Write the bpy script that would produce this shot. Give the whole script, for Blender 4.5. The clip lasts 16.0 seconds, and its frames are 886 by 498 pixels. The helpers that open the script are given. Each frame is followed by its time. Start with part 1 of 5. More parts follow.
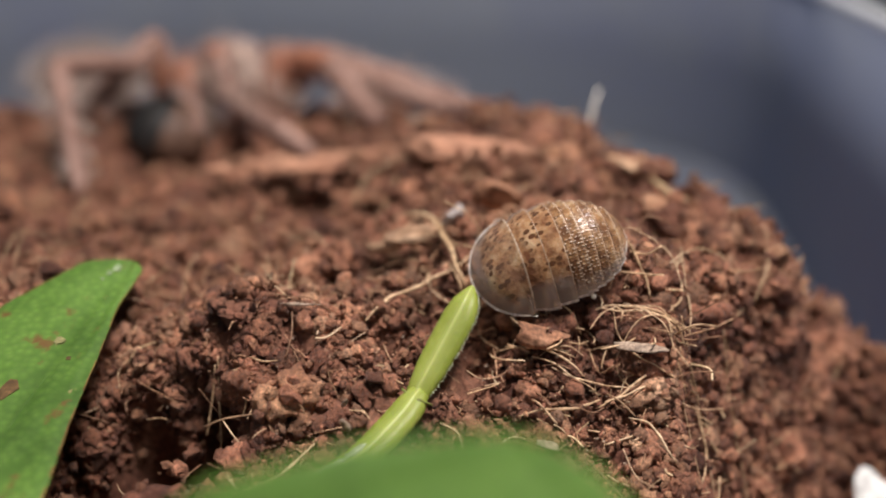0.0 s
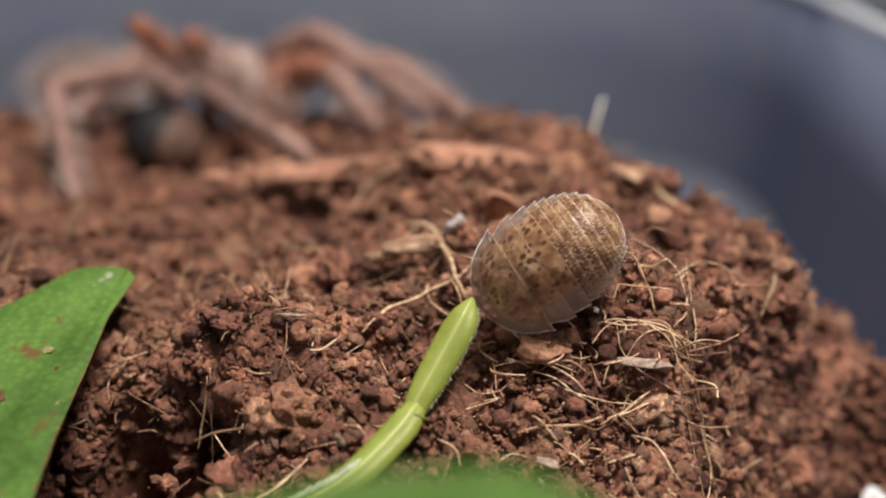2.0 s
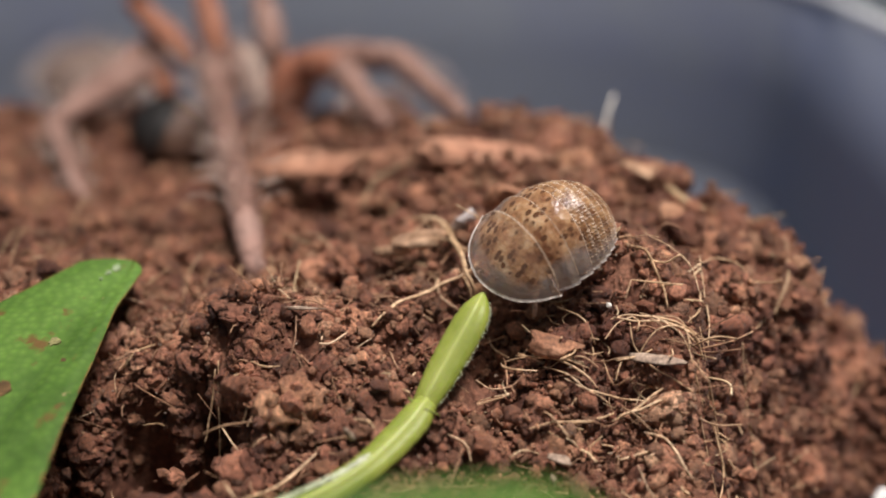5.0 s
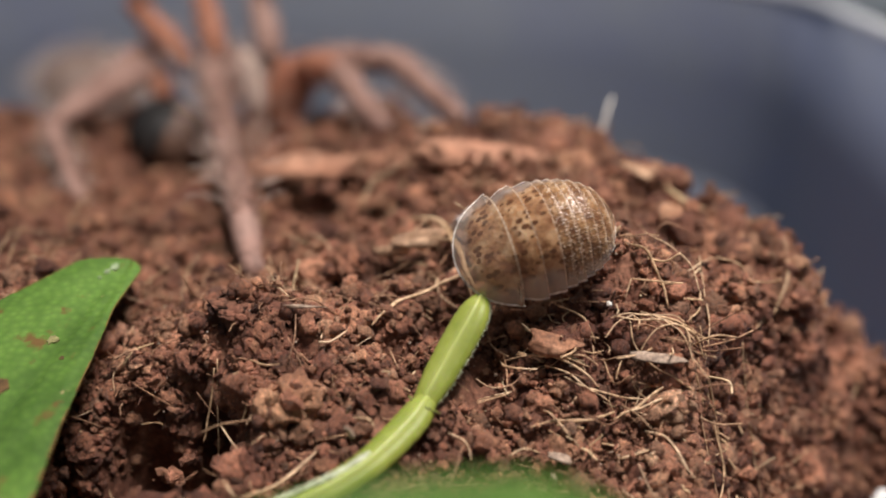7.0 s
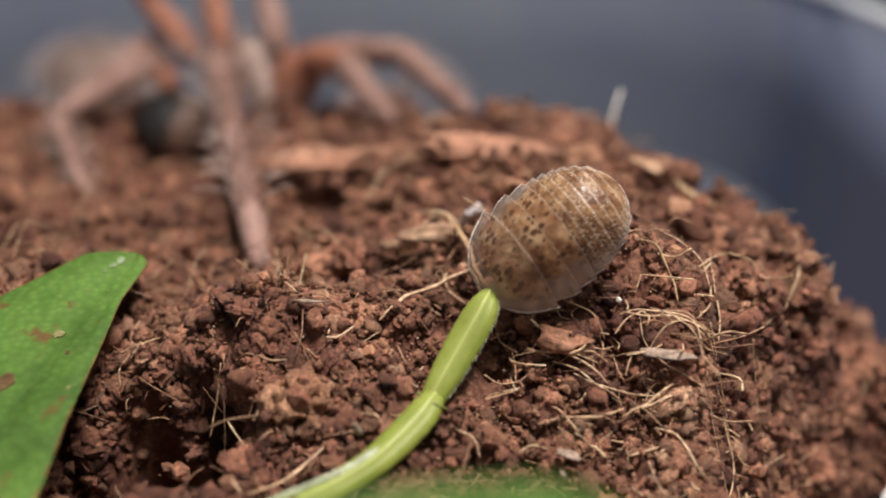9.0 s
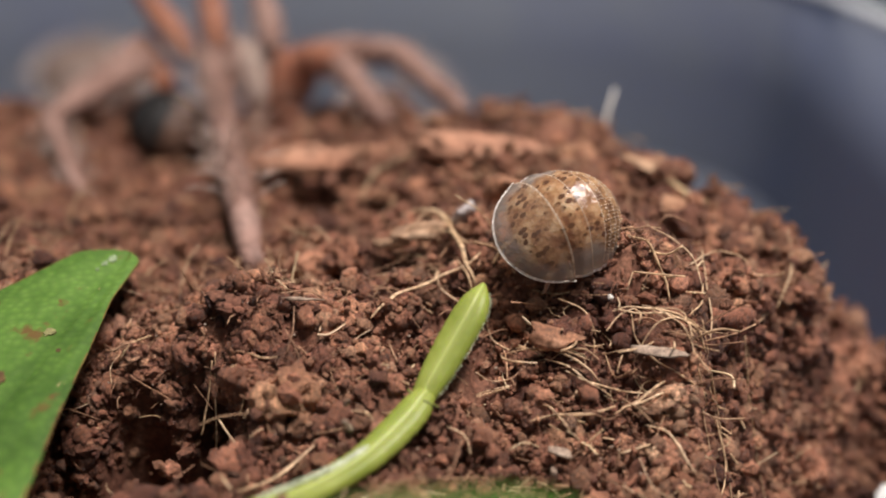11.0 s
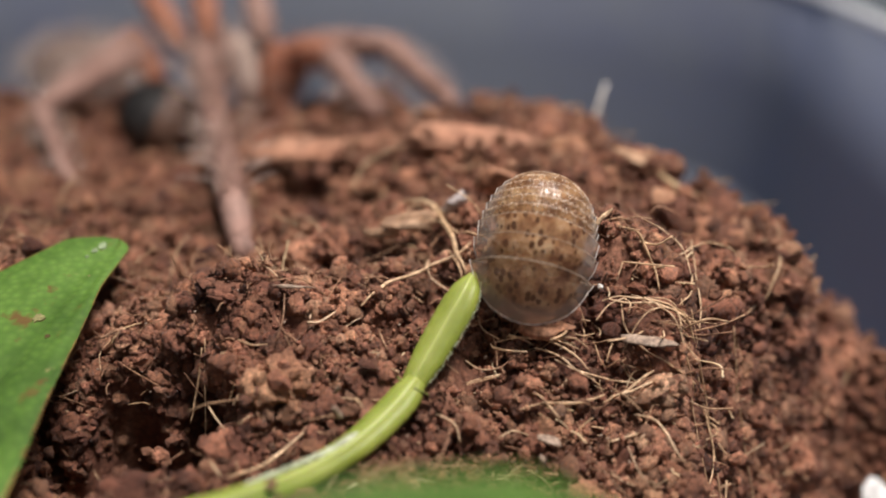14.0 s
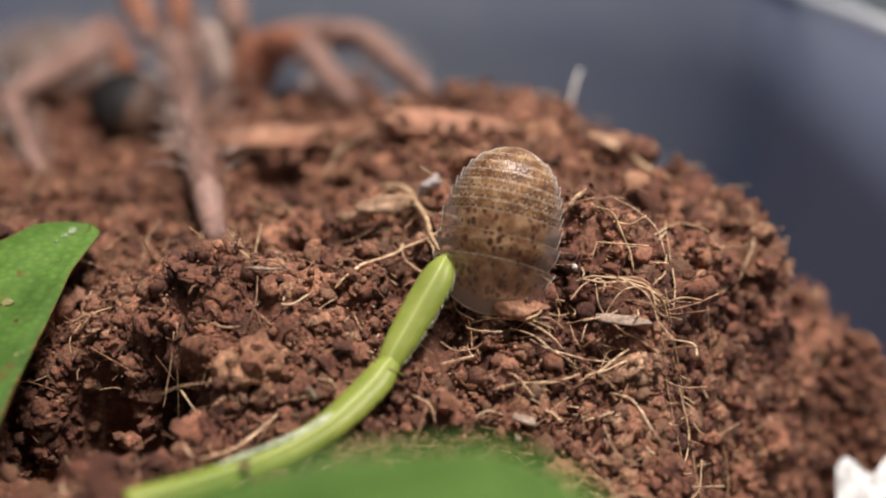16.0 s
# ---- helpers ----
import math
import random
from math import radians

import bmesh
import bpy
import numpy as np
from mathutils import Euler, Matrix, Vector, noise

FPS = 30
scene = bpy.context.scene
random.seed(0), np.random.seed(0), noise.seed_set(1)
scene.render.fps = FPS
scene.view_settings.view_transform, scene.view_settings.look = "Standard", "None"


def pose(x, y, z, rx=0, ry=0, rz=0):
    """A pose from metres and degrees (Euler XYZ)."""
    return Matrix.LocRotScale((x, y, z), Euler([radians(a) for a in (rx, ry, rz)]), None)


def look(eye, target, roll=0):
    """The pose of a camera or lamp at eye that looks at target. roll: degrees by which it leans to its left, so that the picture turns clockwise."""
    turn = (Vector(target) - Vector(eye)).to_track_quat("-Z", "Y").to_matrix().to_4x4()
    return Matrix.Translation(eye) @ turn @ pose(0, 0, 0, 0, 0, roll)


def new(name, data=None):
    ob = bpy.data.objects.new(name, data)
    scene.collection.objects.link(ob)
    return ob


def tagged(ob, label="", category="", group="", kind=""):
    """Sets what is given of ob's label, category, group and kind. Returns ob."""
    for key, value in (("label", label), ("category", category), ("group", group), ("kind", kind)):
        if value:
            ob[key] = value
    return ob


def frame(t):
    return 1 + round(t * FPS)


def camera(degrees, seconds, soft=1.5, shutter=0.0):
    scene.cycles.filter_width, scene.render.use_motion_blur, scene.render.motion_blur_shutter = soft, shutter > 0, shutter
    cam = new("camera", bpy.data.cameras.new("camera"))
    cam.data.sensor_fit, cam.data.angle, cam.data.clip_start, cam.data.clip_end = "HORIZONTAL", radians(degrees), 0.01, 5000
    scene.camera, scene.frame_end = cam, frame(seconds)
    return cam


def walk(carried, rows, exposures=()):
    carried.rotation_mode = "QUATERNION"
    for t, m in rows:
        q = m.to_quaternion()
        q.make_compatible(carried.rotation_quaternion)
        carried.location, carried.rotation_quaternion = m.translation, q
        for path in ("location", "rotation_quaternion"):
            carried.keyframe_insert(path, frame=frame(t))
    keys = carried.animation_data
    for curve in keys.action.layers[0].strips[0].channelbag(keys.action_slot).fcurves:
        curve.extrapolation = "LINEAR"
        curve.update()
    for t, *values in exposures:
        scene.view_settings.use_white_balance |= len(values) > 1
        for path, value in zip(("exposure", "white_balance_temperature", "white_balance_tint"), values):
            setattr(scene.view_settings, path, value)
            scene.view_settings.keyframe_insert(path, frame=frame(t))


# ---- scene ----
MM = 0.001

# ---- camera ----
cam = camera(49.0, 16.0, soft=1.9)
cam.data.dof.use_dof = True
cam.data.dof.focus_distance = 0.0554
cam.data.dof.aperture_fstop = 16.0
walk(cam, [
    (0.0, pose(0.00047, -0.00211, 0.05575, 69.016, 0.735, -0.583)),
    (0.5, pose(0.00029, -0.00231, 0.05612, 69.131, 0.760, -0.424)),
    (1.0, pose(0.00050, -0.00145, 0.05594, 69.391, 0.613, -0.354)),
    (1.5, pose(0.00036, -0.00033, 0.05494, 69.219, 0.316, -0.410)),
    (2.0, pose(0.00064, -0.00073, 0.05536, 69.521, 0.267, -0.276)),
    (2.5, pose(0.00007, -0.00110, 0.05505, 69.856, -0.004, -0.302)),
    (3.0, pose(0.00003, -0.00059, 0.05509, 70.123, 0.015, -0.213)),
    (3.5, pose(0.00000, -0.00000, 0.05500, 69.984, 0.002, 0.004)),
    (4.0, pose(0.00017, -0.00008, 0.05478, 69.747, -0.082, -0.017)),
    (4.5, pose(0.00016, -0.00023, 0.05477, 69.594, -0.094, 0.027)),
    (7.0, pose(-0.00016, -0.00044, 0.05412, 70.140, -0.270, -0.237)),
    (7.5, pose(-0.00006, -0.00028, 0.05428, 70.061, -0.345, 0.016)),
    (8.0, pose(-0.00027, -0.00044, 0.05434, 69.982, -0.053, 0.294)),
    (8.5, pose(-0.00038, -0.00044, 0.05433, 69.876, -0.119, 0.284)),
    (9.0, pose(-0.00037, 0.00003, 0.05409, 69.698, -0.335, 0.075)),
    (11.5, pose(0.00014, -0.00000, 0.05370, 69.804, -0.271, 0.015)),
    (12.0, pose(-0.00023, 0.00019, 0.05330, 69.681, -0.209, -0.017)),
    (12.5, pose(-0.00015, -0.00010, 0.05342, 69.639, -0.329, -0.176)),
    (13.0, pose(-0.00052, -0.00024, 0.05347, 69.721, -0.144, 0.146)),
    (13.5, pose(-0.00011, -0.00001, 0.05339, 69.657, -0.571, -0.109)),
    (14.0, pose(0.00003, -0.00028, 0.05330, 69.769, -0.875, -0.411)),
    (14.5, pose(-0.00019, -0.00069, 0.05313, 69.700, -0.703, -0.739)),
    (15.0, pose(0.00012, -0.00105, 0.05310, 69.516, -0.591, -1.227)),
    (15.5, pose(-0.00008, -0.00089, 0.05279, 69.571, -0.801, -1.600)),
    (16.0, pose(0.00023, -0.00044, 0.05224, 69.761, -0.954, -1.802)),
])

# ---- light ----
world = bpy.data.worlds.new("room_light")
scene.world = world
world.use_nodes = True
world.node_tree.nodes["Background"].inputs[0].default_value = (0.84, 0.92, 1.0, 1)
world.node_tree.nodes["Background"].inputs[1].default_value = 0.19

lamp_data = bpy.data.lights.new("desk_lamp_light", "AREA")
lamp_data.shape, lamp_data.size = "DISK", 0.075
lamp_data.energy = 1.02
lamp_data.color = (1.0, 0.93, 0.91)
lamp = new("desk_lamp_light", lamp_data)
lamp.matrix_world = look((0.050, 0.014, 0.258), (0.002, 0.060, 0.03))
scene.view_settings.exposure = 0.0


# ---- material helpers ----
def material(name):
    m = bpy.data.materials.new(name)
    m.use_nodes = True
    return m, m.node_tree.nodes, m.node_tree.links, m.node_tree.nodes["Principled BSDF"]


def coords(nodes, links, scale=(1, 1, 1)):
    tc, mp = nodes.new("ShaderNodeTexCoord"), nodes.new("ShaderNodeMapping")
    mp.inputs["Scale"].default_value = scale
    links.new(tc.outputs["Object"], mp.inputs[0])
    return mp.outputs[0]


def noise_tex(nodes, links, vec, scale, detail=4, rough=0.6):
    n = nodes.new("ShaderNodeTexNoise")
    n.inputs["Scale"].default_value, n.inputs["Detail"].default_value, n.inputs["Roughness"].default_value = scale, detail, rough
    links.new(vec, n.inputs["Vector"])
    return n.outputs["Fac"]


def ramp(nodes, links, fac, stops):
    r = nodes.new("ShaderNodeValToRGB")
    while len(r.color_ramp.elements) < len(stops):
        r.color_ramp.elements.new(0.5)
    for e, (p, c) in zip(r.color_ramp.elements, stops):
        e.position, e.color = p, (*c, 1)
    links.new(fac, r.inputs[0])
    return r.outputs[0]


def mix(nodes, links, fac, a, b, mode="MIX"):
    n = nodes.new("ShaderNodeMix")
    n.data_type, n.blend_type = "RGBA", mode
    for sock, v in ((n.inputs[0], fac), (n.inputs[6], a), (n.inputs[7], b)):
        if isinstance(v, (int, float)):
            sock.default_value = v
        elif isinstance(v, tuple):
            sock.default_value = (*v, 1)
        else:
            links.new(v, sock)
    return n.outputs[2]


def relief(nodes, links, bsdf, fac, strength, distance):
    b = nodes.new("ShaderNodeBump")
    b.inputs["Strength"].default_value, b.inputs["Distance"].default_value = strength, distance
    links.new(fac, b.inputs["Height"])
    links.new(b.outputs[0], bsdf.inputs["Normal"])


def rough_mat(name, stops, scale, fine, rough=0.85, bump_d=0.0002, stretch=(1, 1, 1), island=0.0, spec=0.3, gloss=0.7):
    """A matt surface: colour by coarse noise through stops, darkened and lit by fine grain, with relief."""
    m, n, l, b = material(name)
    v = coords(n, l, stretch)
    coarse, grain = noise_tex(n, l, v, scale), noise_tex(n, l, v, fine, 6, 0.7)
    col = ramp(n, l, coarse, stops)
    col = mix(n, l, 0.75, col, ramp(n, l, grain, [(0.30, (0.13, 0.11, 0.10)), (0.5, (0.92, 0.9, 0.88)), (0.70, (1.9, 1.9, 1.9))]), "MULTIPLY")
    if island:
        g = n.new("ShaderNodeNewGeometry")
        col = mix(n, l, island, col, ramp(n, l, g.outputs["Random Per Island"], [(0.0, (0.42, 0.40, 0.38)), (0.4, (0.9, 0.87, 0.84)), (0.8, (1.2, 1.17, 1.12)), (1.0, (1.85, 1.85, 1.8))]), "MULTIPLY")
        again, part_of = n.new("ShaderNodeMath"), n.new("ShaderNodeMath")
        again.operation, part_of.operation = "MULTIPLY", "FRACT"
        again.inputs[1].default_value = 37.0
        l.new(g.outputs["Random Per Island"], again.inputs[0])
        l.new(again.outputs[0], part_of.inputs[0])
        col = mix(n, l, island, col, ramp(n, l, part_of.outputs[0], [(0.0, (0.55, 0.5, 0.52)), (0.25, (0.95, 0.95, 0.95)), (0.6, (1.0, 1.04, 0.98)), (0.85, (1.08, 1.3, 1.2)), (1.0, (1.25, 1.65, 1.7))]), "MULTIPLY")
    l.new(col, b.inputs["Base Color"])
    l.new(ramp(n, l, grain, [(0.38, (rough * gloss,) * 3), (0.55, (min(1, rough * 1.1),) * 3)]), b.inputs["Roughness"])
    b.inputs["Specular IOR Level"].default_value = spec
    relief(n, l, b, grain, 0.7, bump_d)
    return m


SOIL = rough_mat("coir_soil", [(0.28, (0.077, 0.030, 0.020)), (0.45, (0.175, 0.074, 0.047)), (0.62, (0.26, 0.125, 0.077)), (0.8, (0.36, 0.19, 0.125))], 260, 2600, 0.9, 0.0003)
CRUMB = rough_mat("coir_crumb", [(0.28, (0.105, 0.038, 0.025)), (0.45, (0.27, 0.112, 0.068)), (0.62, (0.415, 0.192, 0.118)), (0.8, (0.565, 0.31, 0.20))], 190, 4200, 0.85, 0.001, island=0.8, spec=0.5, gloss=0.34)
COIR = rough_mat("coir_fibre", [(0.3, (0.20, 0.10, 0.055)), (0.5, (0.36, 0.20, 0.12)), (0.75, (0.54, 0.34, 0.21))], 400, 3000, 0.7, 0.00005, island=0.5)
FIBRE = rough_mat("root_fibre", [(0.3, (0.36, 0.22, 0.12)), (0.5, (0.58, 0.39, 0.235)), (0.75, (0.76, 0.57, 0.39))], 400, 3000, 0.6, 0.00005, island=0.35)
PALE = rough_mat("pale_chip", [(0.3, (0.22, 0.15, 0.105)), (0.5, (0.36, 0.265, 0.195)), (0.75, (0.50, 0.40, 0.31))], 700, 4000, 0.7, 0.00008)
BARK = rough_mat("orange_bark", [(0.3, (0.30, 0.135, 0.08)), (0.5, (0.47, 0.24, 0.15)), (0.75, (0.61, 0.365, 0.245))], 350, 2500, 0.8, 0.0001, (0.4, 1, 1))
BARKTAN = rough_mat("tan_wood", [(0.3, (0.30, 0.17, 0.10)), (0.5, (0.46, 0.28, 0.17)), (0.75, (0.60, 0.42, 0.28))], 500, 3000, 0.8, 0.00012, (0.3, 1, 1))
REDCHIP = rough_mat("red_brown_chip", [(0.3, (0.17, 0.075, 0.042)), (0.5, (0.31, 0.15, 0.085)), (0.75, (0.46, 0.26, 0.16))], 500, 3000, 0.8, 0.00015)
WHITE = rough_mat("bleached_wood", [(0.3, (0.66, 0.62, 0.54)), (0.7, (0.84, 0.81, 0.75))], 700, 4000, 0.6, 0.00004)
GREY = rough_mat("grey_chip", [(0.3, (0.30, 0.25, 0.235)), (0.5, (0.46, 0.40, 0.38)), (0.75, (0.60, 0.55, 0.52))], 700, 4000, 0.6, 0.0001)
HAIRY = rough_mat("spider_leg_skin", [(0.3, (0.215, 0.118, 0.091)), (0.5, (0.31, 0.187, 0.15)), (0.75, (0.40, 0.275, 0.23))], 150, 1500, 0.7, 0.0002)
ORANGE = rough_mat("spider_mouth_skin", [(0.3, (0.24, 0.085, 0.046)), (0.5, (0.34, 0.14, 0.082)), (0.75, (0.43, 0.215, 0.14))], 150, 1500, 0.6, 0.0002)
CREAM = rough_mat("spider_pale_skin", [(0.3, (0.20, 0.14, 0.115)), (0.5, (0.28, 0.20, 0.165)), (0.75, (0.36, 0.28, 0.235))], 200, 1500, 0.8, 0.0003)
PALP = rough_mat("spider_palp_skin", [(0.3, (0.44, 0.32, 0.26)), (0.7, (0.66, 0.52, 0.44))], 200, 1500, 0.7, 0.0002)
HAIR = rough_mat("spider_hair", [(0.3, (0.70, 0.54, 0.45)), (0.7, (0.88, 0.76, 0.68))], 300, 2000, 0.5, 0.00002)
PAPER = rough_mat("white_liner", [(0.3, (0.78, 0.78, 0.74)), (0.7, (0.86, 0.86, 0.83))], 60, 900, 0.9, 0.00005)
TABLE = rough_mat("table_top", [(0.3, (0.10, 0.10, 0.11)), (0.7, (0.16, 0.16, 0.17))], 12, 200, 0.7, 0.00005)


def wall_plastic():
    m, n, l, b = material("tub_plastic")
    v = coords(n, l)
    blot = noise_tex(n, l, v, 28, 3)
    l.new(ramp(n, l, blot, [(0.3, (0.175, 0.188, 0.235)), (0.55, (0.208, 0.222, 0.238)), (0.8, (0.235, 0.246, 0.248))]), b.inputs["Base Color"])
    l.new(ramp(n, l, noise_tex(n, l, v, 90, 5), [(0.3, (0.62,) * 3), (0.7, (0.8,) * 3)]), b.inputs["Roughness"])
    b.inputs["Specular IOR Level"].default_value = 0.3
    glow, mx = n.new("ShaderNodeBsdfTranslucent"), n.new("ShaderNodeMixShader")
    glow.inputs[0].default_value = (0.54, 0.65, 1.0, 1)
    mx.inputs[0].default_value = 0.34
    l.new(b.outputs[0], mx.inputs[1])
    l.new(glow.outputs[0], mx.inputs[2])
    l.new(mx.outputs[0], n["Material Output"].inputs[0])
    return m


def rim_plastic():
    m, n, l, b = material("tub_rim_plastic")
    v = coords(n, l)
    l.new(ramp(n, l, noise_tex(n, l, v, 120, 4), [(0.3, (0.66, 0.67, 0.70)), (0.7, (0.82, 0.83, 0.85))]), b.inputs["Base Color"])
    b.inputs["Roughness"].default_value = 0.3
    return m


def leaf_mat(name, dark, mid, light, spots=True):
    m, n, l, b = material(name)
    v = coords(n, l)
    col = ramp(n, l, noise_tex(n, l, v, 140, 5), [(0.3, dark), (0.5, mid), (0.75, light)])
    cells = n.new("ShaderNodeTexVoronoi")
    cells.inputs["Scale"].default_value = 2100
    l.new(v, cells.inputs["Vector"])
    col = mix(n, l, 0.55, col, ramp(n, l, cells.outputs["Distance"], [(0.0, (1.5, 1.4, 1.4)), (0.4, (0.95, 0.95, 0.9)), (0.8, (0.6, 0.66, 0.55))]), "MULTIPLY")
    if spots:
        spot = noise_tex(n, l, v, 420, 4, 0.65)
        col = mix(n, l, ramp(n, l, spot, [(0.61, (0, 0, 0)), (0.69, (0.9, 0.9, 0.9))]), col, (0.13, 0.062, 0.02))
        dust = noise_tex(n, l, v, 900, 3, 0.6)
        col = mix(n, l, ramp(n, l, dust, [(0.73, (0, 0, 0)), (0.79, (0.8, 0.8, 0.8))]), col, (0.42, 0.30, 0.15))
    l.new(col, b.inputs["Base Color"])
    b.inputs["Roughness"].default_value = 0.6
    b.inputs["Specular IOR Level"].default_value = 0.22
    b.inputs["Subsurface Weight"].default_value = 0.15
    b.inputs["Subsurface Radius"].default_value = (0.0004, 0.0008, 0.0002)
    relief(n, l, b, cells.outputs["Distance"], 0.5, 0.00006)
    return m


def stem_mat():
    m, n, l, b = material("stem_green")
    v = coords(n, l)
    col = ramp(n, l, noise_tex(n, l, v, 300, 4), [(0.3, (0.18, 0.225, 0.03)), (0.5, (0.25, 0.29, 0.048)), (0.75, (0.34, 0.38, 0.088))])
    speck = noise_tex(n, l, v, 1500, 3, 0.6)
    col = mix(n, l, ramp(n, l, speck, [(0.72, (0, 0, 0)), (0.76, (1, 1, 1))]), col, (0.07, 0.05, 0.015))
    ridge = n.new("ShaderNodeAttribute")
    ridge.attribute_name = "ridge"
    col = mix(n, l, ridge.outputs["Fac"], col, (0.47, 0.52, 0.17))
    l.new(col, b.inputs["Base Color"])
    b.inputs["Roughness"].default_value = 0.45
    b.inputs["Specular IOR Level"].default_value = 0.35
    b.inputs["Subsurface Weight"].default_value = 0.35
    b.inputs["Subsurface Radius"].default_value = (0.0008, 0.0012, 0.0003)
    relief(n, l, b, noise_tex(n, l, v, 1400, 5), 0.35, 0.00008)
    return m


def shell_mat(name, clear, granular=False):
    """Horny plate of the woodlouse: honey-coloured with dark freckles; the margins are clear."""
    m, n, l, b = material(name)
    v = coords(n, l)
    tan = [(0.36, (0.20, 0.083, 0.038)), (0.5, (0.465, 0.26, 0.128)), (0.66, (0.69, 0.48, 0.285))]
    grey = [(0.36, (0.165, 0.075, 0.036)), (0.5, (0.385, 0.21, 0.098)), (0.66, (0.60, 0.40, 0.22))]
    base = ramp(n, l, noise_tex(n, l, v, 900, 5), grey if granular else tan)
    dots = n.new("ShaderNodeTexVoronoi")
    dots.inputs["Scale"].default_value = 3400 if granular else 2500
    l.new(coords(n, l, (0.62, 1.0, 0.8)), dots.inputs["Vector"])
    patch = ramp(n, l, noise_tex(n, l, v, 620, 3), [(0.48, (0, 0, 0)), (0.60, (0.6, 0.6, 0.6))] if granular else [(0.36, (0, 0, 0)), (0.45, (1, 1, 1))])
    freckle = mix(n, l, 1.0, ramp(n, l, dots.outputs["Distance"], [(0.34, (1, 1, 1)), (0.43, (0, 0, 0))]), patch, "MULTIPLY")
    col = mix(n, l, freckle, base, (0.11, 0.045, 0.02))
    blotch = ramp(n, l, noise_tex(n, l, coords(n, l, (0.8, 1, 1)), 480, 3), [(0.52, (0, 0, 0)), (0.66, (0.55, 0.55, 0.55))])
    col = mix(n, l, blotch, col, (0.17, 0.07, 0.032))
    grains = n.new("ShaderNodeTexVoronoi")
    grains.inputs["Scale"].default_value = 5200
    l.new(v, grains.inputs["Vector"])
    if granular:
        col = mix(n, l, 0.4, col, ramp(n, l, grains.outputs["Distance"], [(0.1, (1.5, 1.45, 1.35)), (0.45, (0.85, 0.82, 0.78)), (0.75, (0.5, 0.45, 0.4))]), "MULTIPLY")
    at = n.new("ShaderNodeAttribute")
    at.attribute_name = "clearness"
    col = mix(n, l, at.outputs["Fac"], col, (0.54, 0.45, 0.38))
    l.new(col, b.inputs["Base Color"])
    b.inputs["Roughness"].default_value = 0.2
    b.inputs["Specular IOR Level"].default_value = 0.55
    b.inputs["Subsurface Weight"].default_value = 0.25
    b.inputs["Subsurface Radius"].default_value = (0.0008, 0.0005, 0.0003)
    wrinkle = mix(n, l, 0.75, grains.outputs["Distance"], noise_tex(n, l, coords(n, l, (0.5, 1, 1)), 2100, 4, 0.65))
    relief(n, l, b, wrinkle, 0.55, 0.00014)
    t, mx, scaled = n.new("ShaderNodeBsdfTransparent"), n.new("ShaderNodeMixShader"), n.new("ShaderNodeMath")
    t.inputs[0].default_value = (0.94, 0.88, 0.80, 1)
    scaled.operation = "MULTIPLY_ADD"
    scaled.inputs[1].default_value, scaled.inputs[2].default_value = clear - 0.12, 0.12
    l.new(at.outputs["Fac"], scaled.inputs[0])
    thin, through_light = n.new("ShaderNodeBsdfTranslucent"), n.new("ShaderNodeMixShader")
    l.new(mix(n, l, 0.5, col, (0.82, 0.62, 0.44)), thin.inputs[0])
    through_light.inputs[0].default_value = 0.2
    l.new(b.outputs[0], through_light.inputs[1])
    l.new(thin.outputs[0], through_light.inputs[2])
    l.new(scaled.outputs[0], mx.inputs[0])
    l.new(through_light.outputs[0], mx.inputs[1])
    l.new(t.outputs[0], mx.inputs[2])
    l.new(mx.outputs[0], n["Material Output"].inputs[0])
    return m


WALL, RIM = wall_plastic(), rim_plastic()
LEAF = leaf_mat("leaf_green", (0.048, 0.100, 0.015), (0.086, 0.168, 0.026), (0.13, 0.235, 0.045))
LEAF_EDGE = leaf_mat("leaf_edge_green", (0.09, 0.05, 0.014), (0.20, 0.13, 0.035), (0.20, 0.22, 0.05))
STEM = stem_mat()
STEM_DRY = rough_mat("stem_dry_skin", [(0.3, (0.34, 0.38, 0.23)), (0.7, (0.50, 0.53, 0.38))], 900, 3000, 0.6, 0.00005)
LEAF_PALE = rough_mat("leaf_bleached", [(0.3, (0.14, 0.20, 0.09)), (0.7, (0.32, 0.38, 0.24))], 1500, 4000, 0.7, 0.00002)
STEM_JOINT = rough_mat("stem_joint", [(0.3, (0.10, 0.12, 0.02)), (0.7, (0.22, 0.24, 0.06))], 1500, 4000, 0.6, 0.00004)
SPOT_BROWN = rough_mat("leaf_rot", [(0.3, (0.06, 0.035, 0.012)), (0.7, (0.16, 0.09, 0.035))], 1500, 4000, 0.7, 0.00004)
SPOT_TAN = rough_mat("leaf_dry", [(0.3, (0.15, 0.15, 0.05)), (0.7, (0.28, 0.25, 0.11))], 1500, 4000, 0.7, 0.00004)
SHELL = shell_mat("woodlouse_shell", 0.52)
GRANULAR = shell_mat("woodlouse_granular_shell", 0.5, True)
EDGE = rough_mat("woodlouse_pale_edge", [(0.3, (0.52, 0.46, 0.40)), (0.7, (0.74, 0.69, 0.62))], 900, 3000, 0.35, 0.00002)
SEAM = rough_mat("woodlouse_seam", [(0.3, (0.36, 0.26, 0.175)), (0.7, (0.60, 0.47, 0.35))], 900, 3000, 0.28, 0.00002)
# Darker brown that paints shade into the folds between the hind plates.
FOLD_SHADE = rough_mat("woodlouse_fold_shade", [(0.3, (0.13, 0.065, 0.033)), (0.7, (0.25, 0.14, 0.075))], 900, 3000, 0.5, 0.00002)
BELLY = rough_mat("woodlouse_underside", [(0.3, (0.26, 0.19, 0.14)), (0.7, (0.48, 0.39, 0.30))], 700, 2500, 0.5, 0.00008)

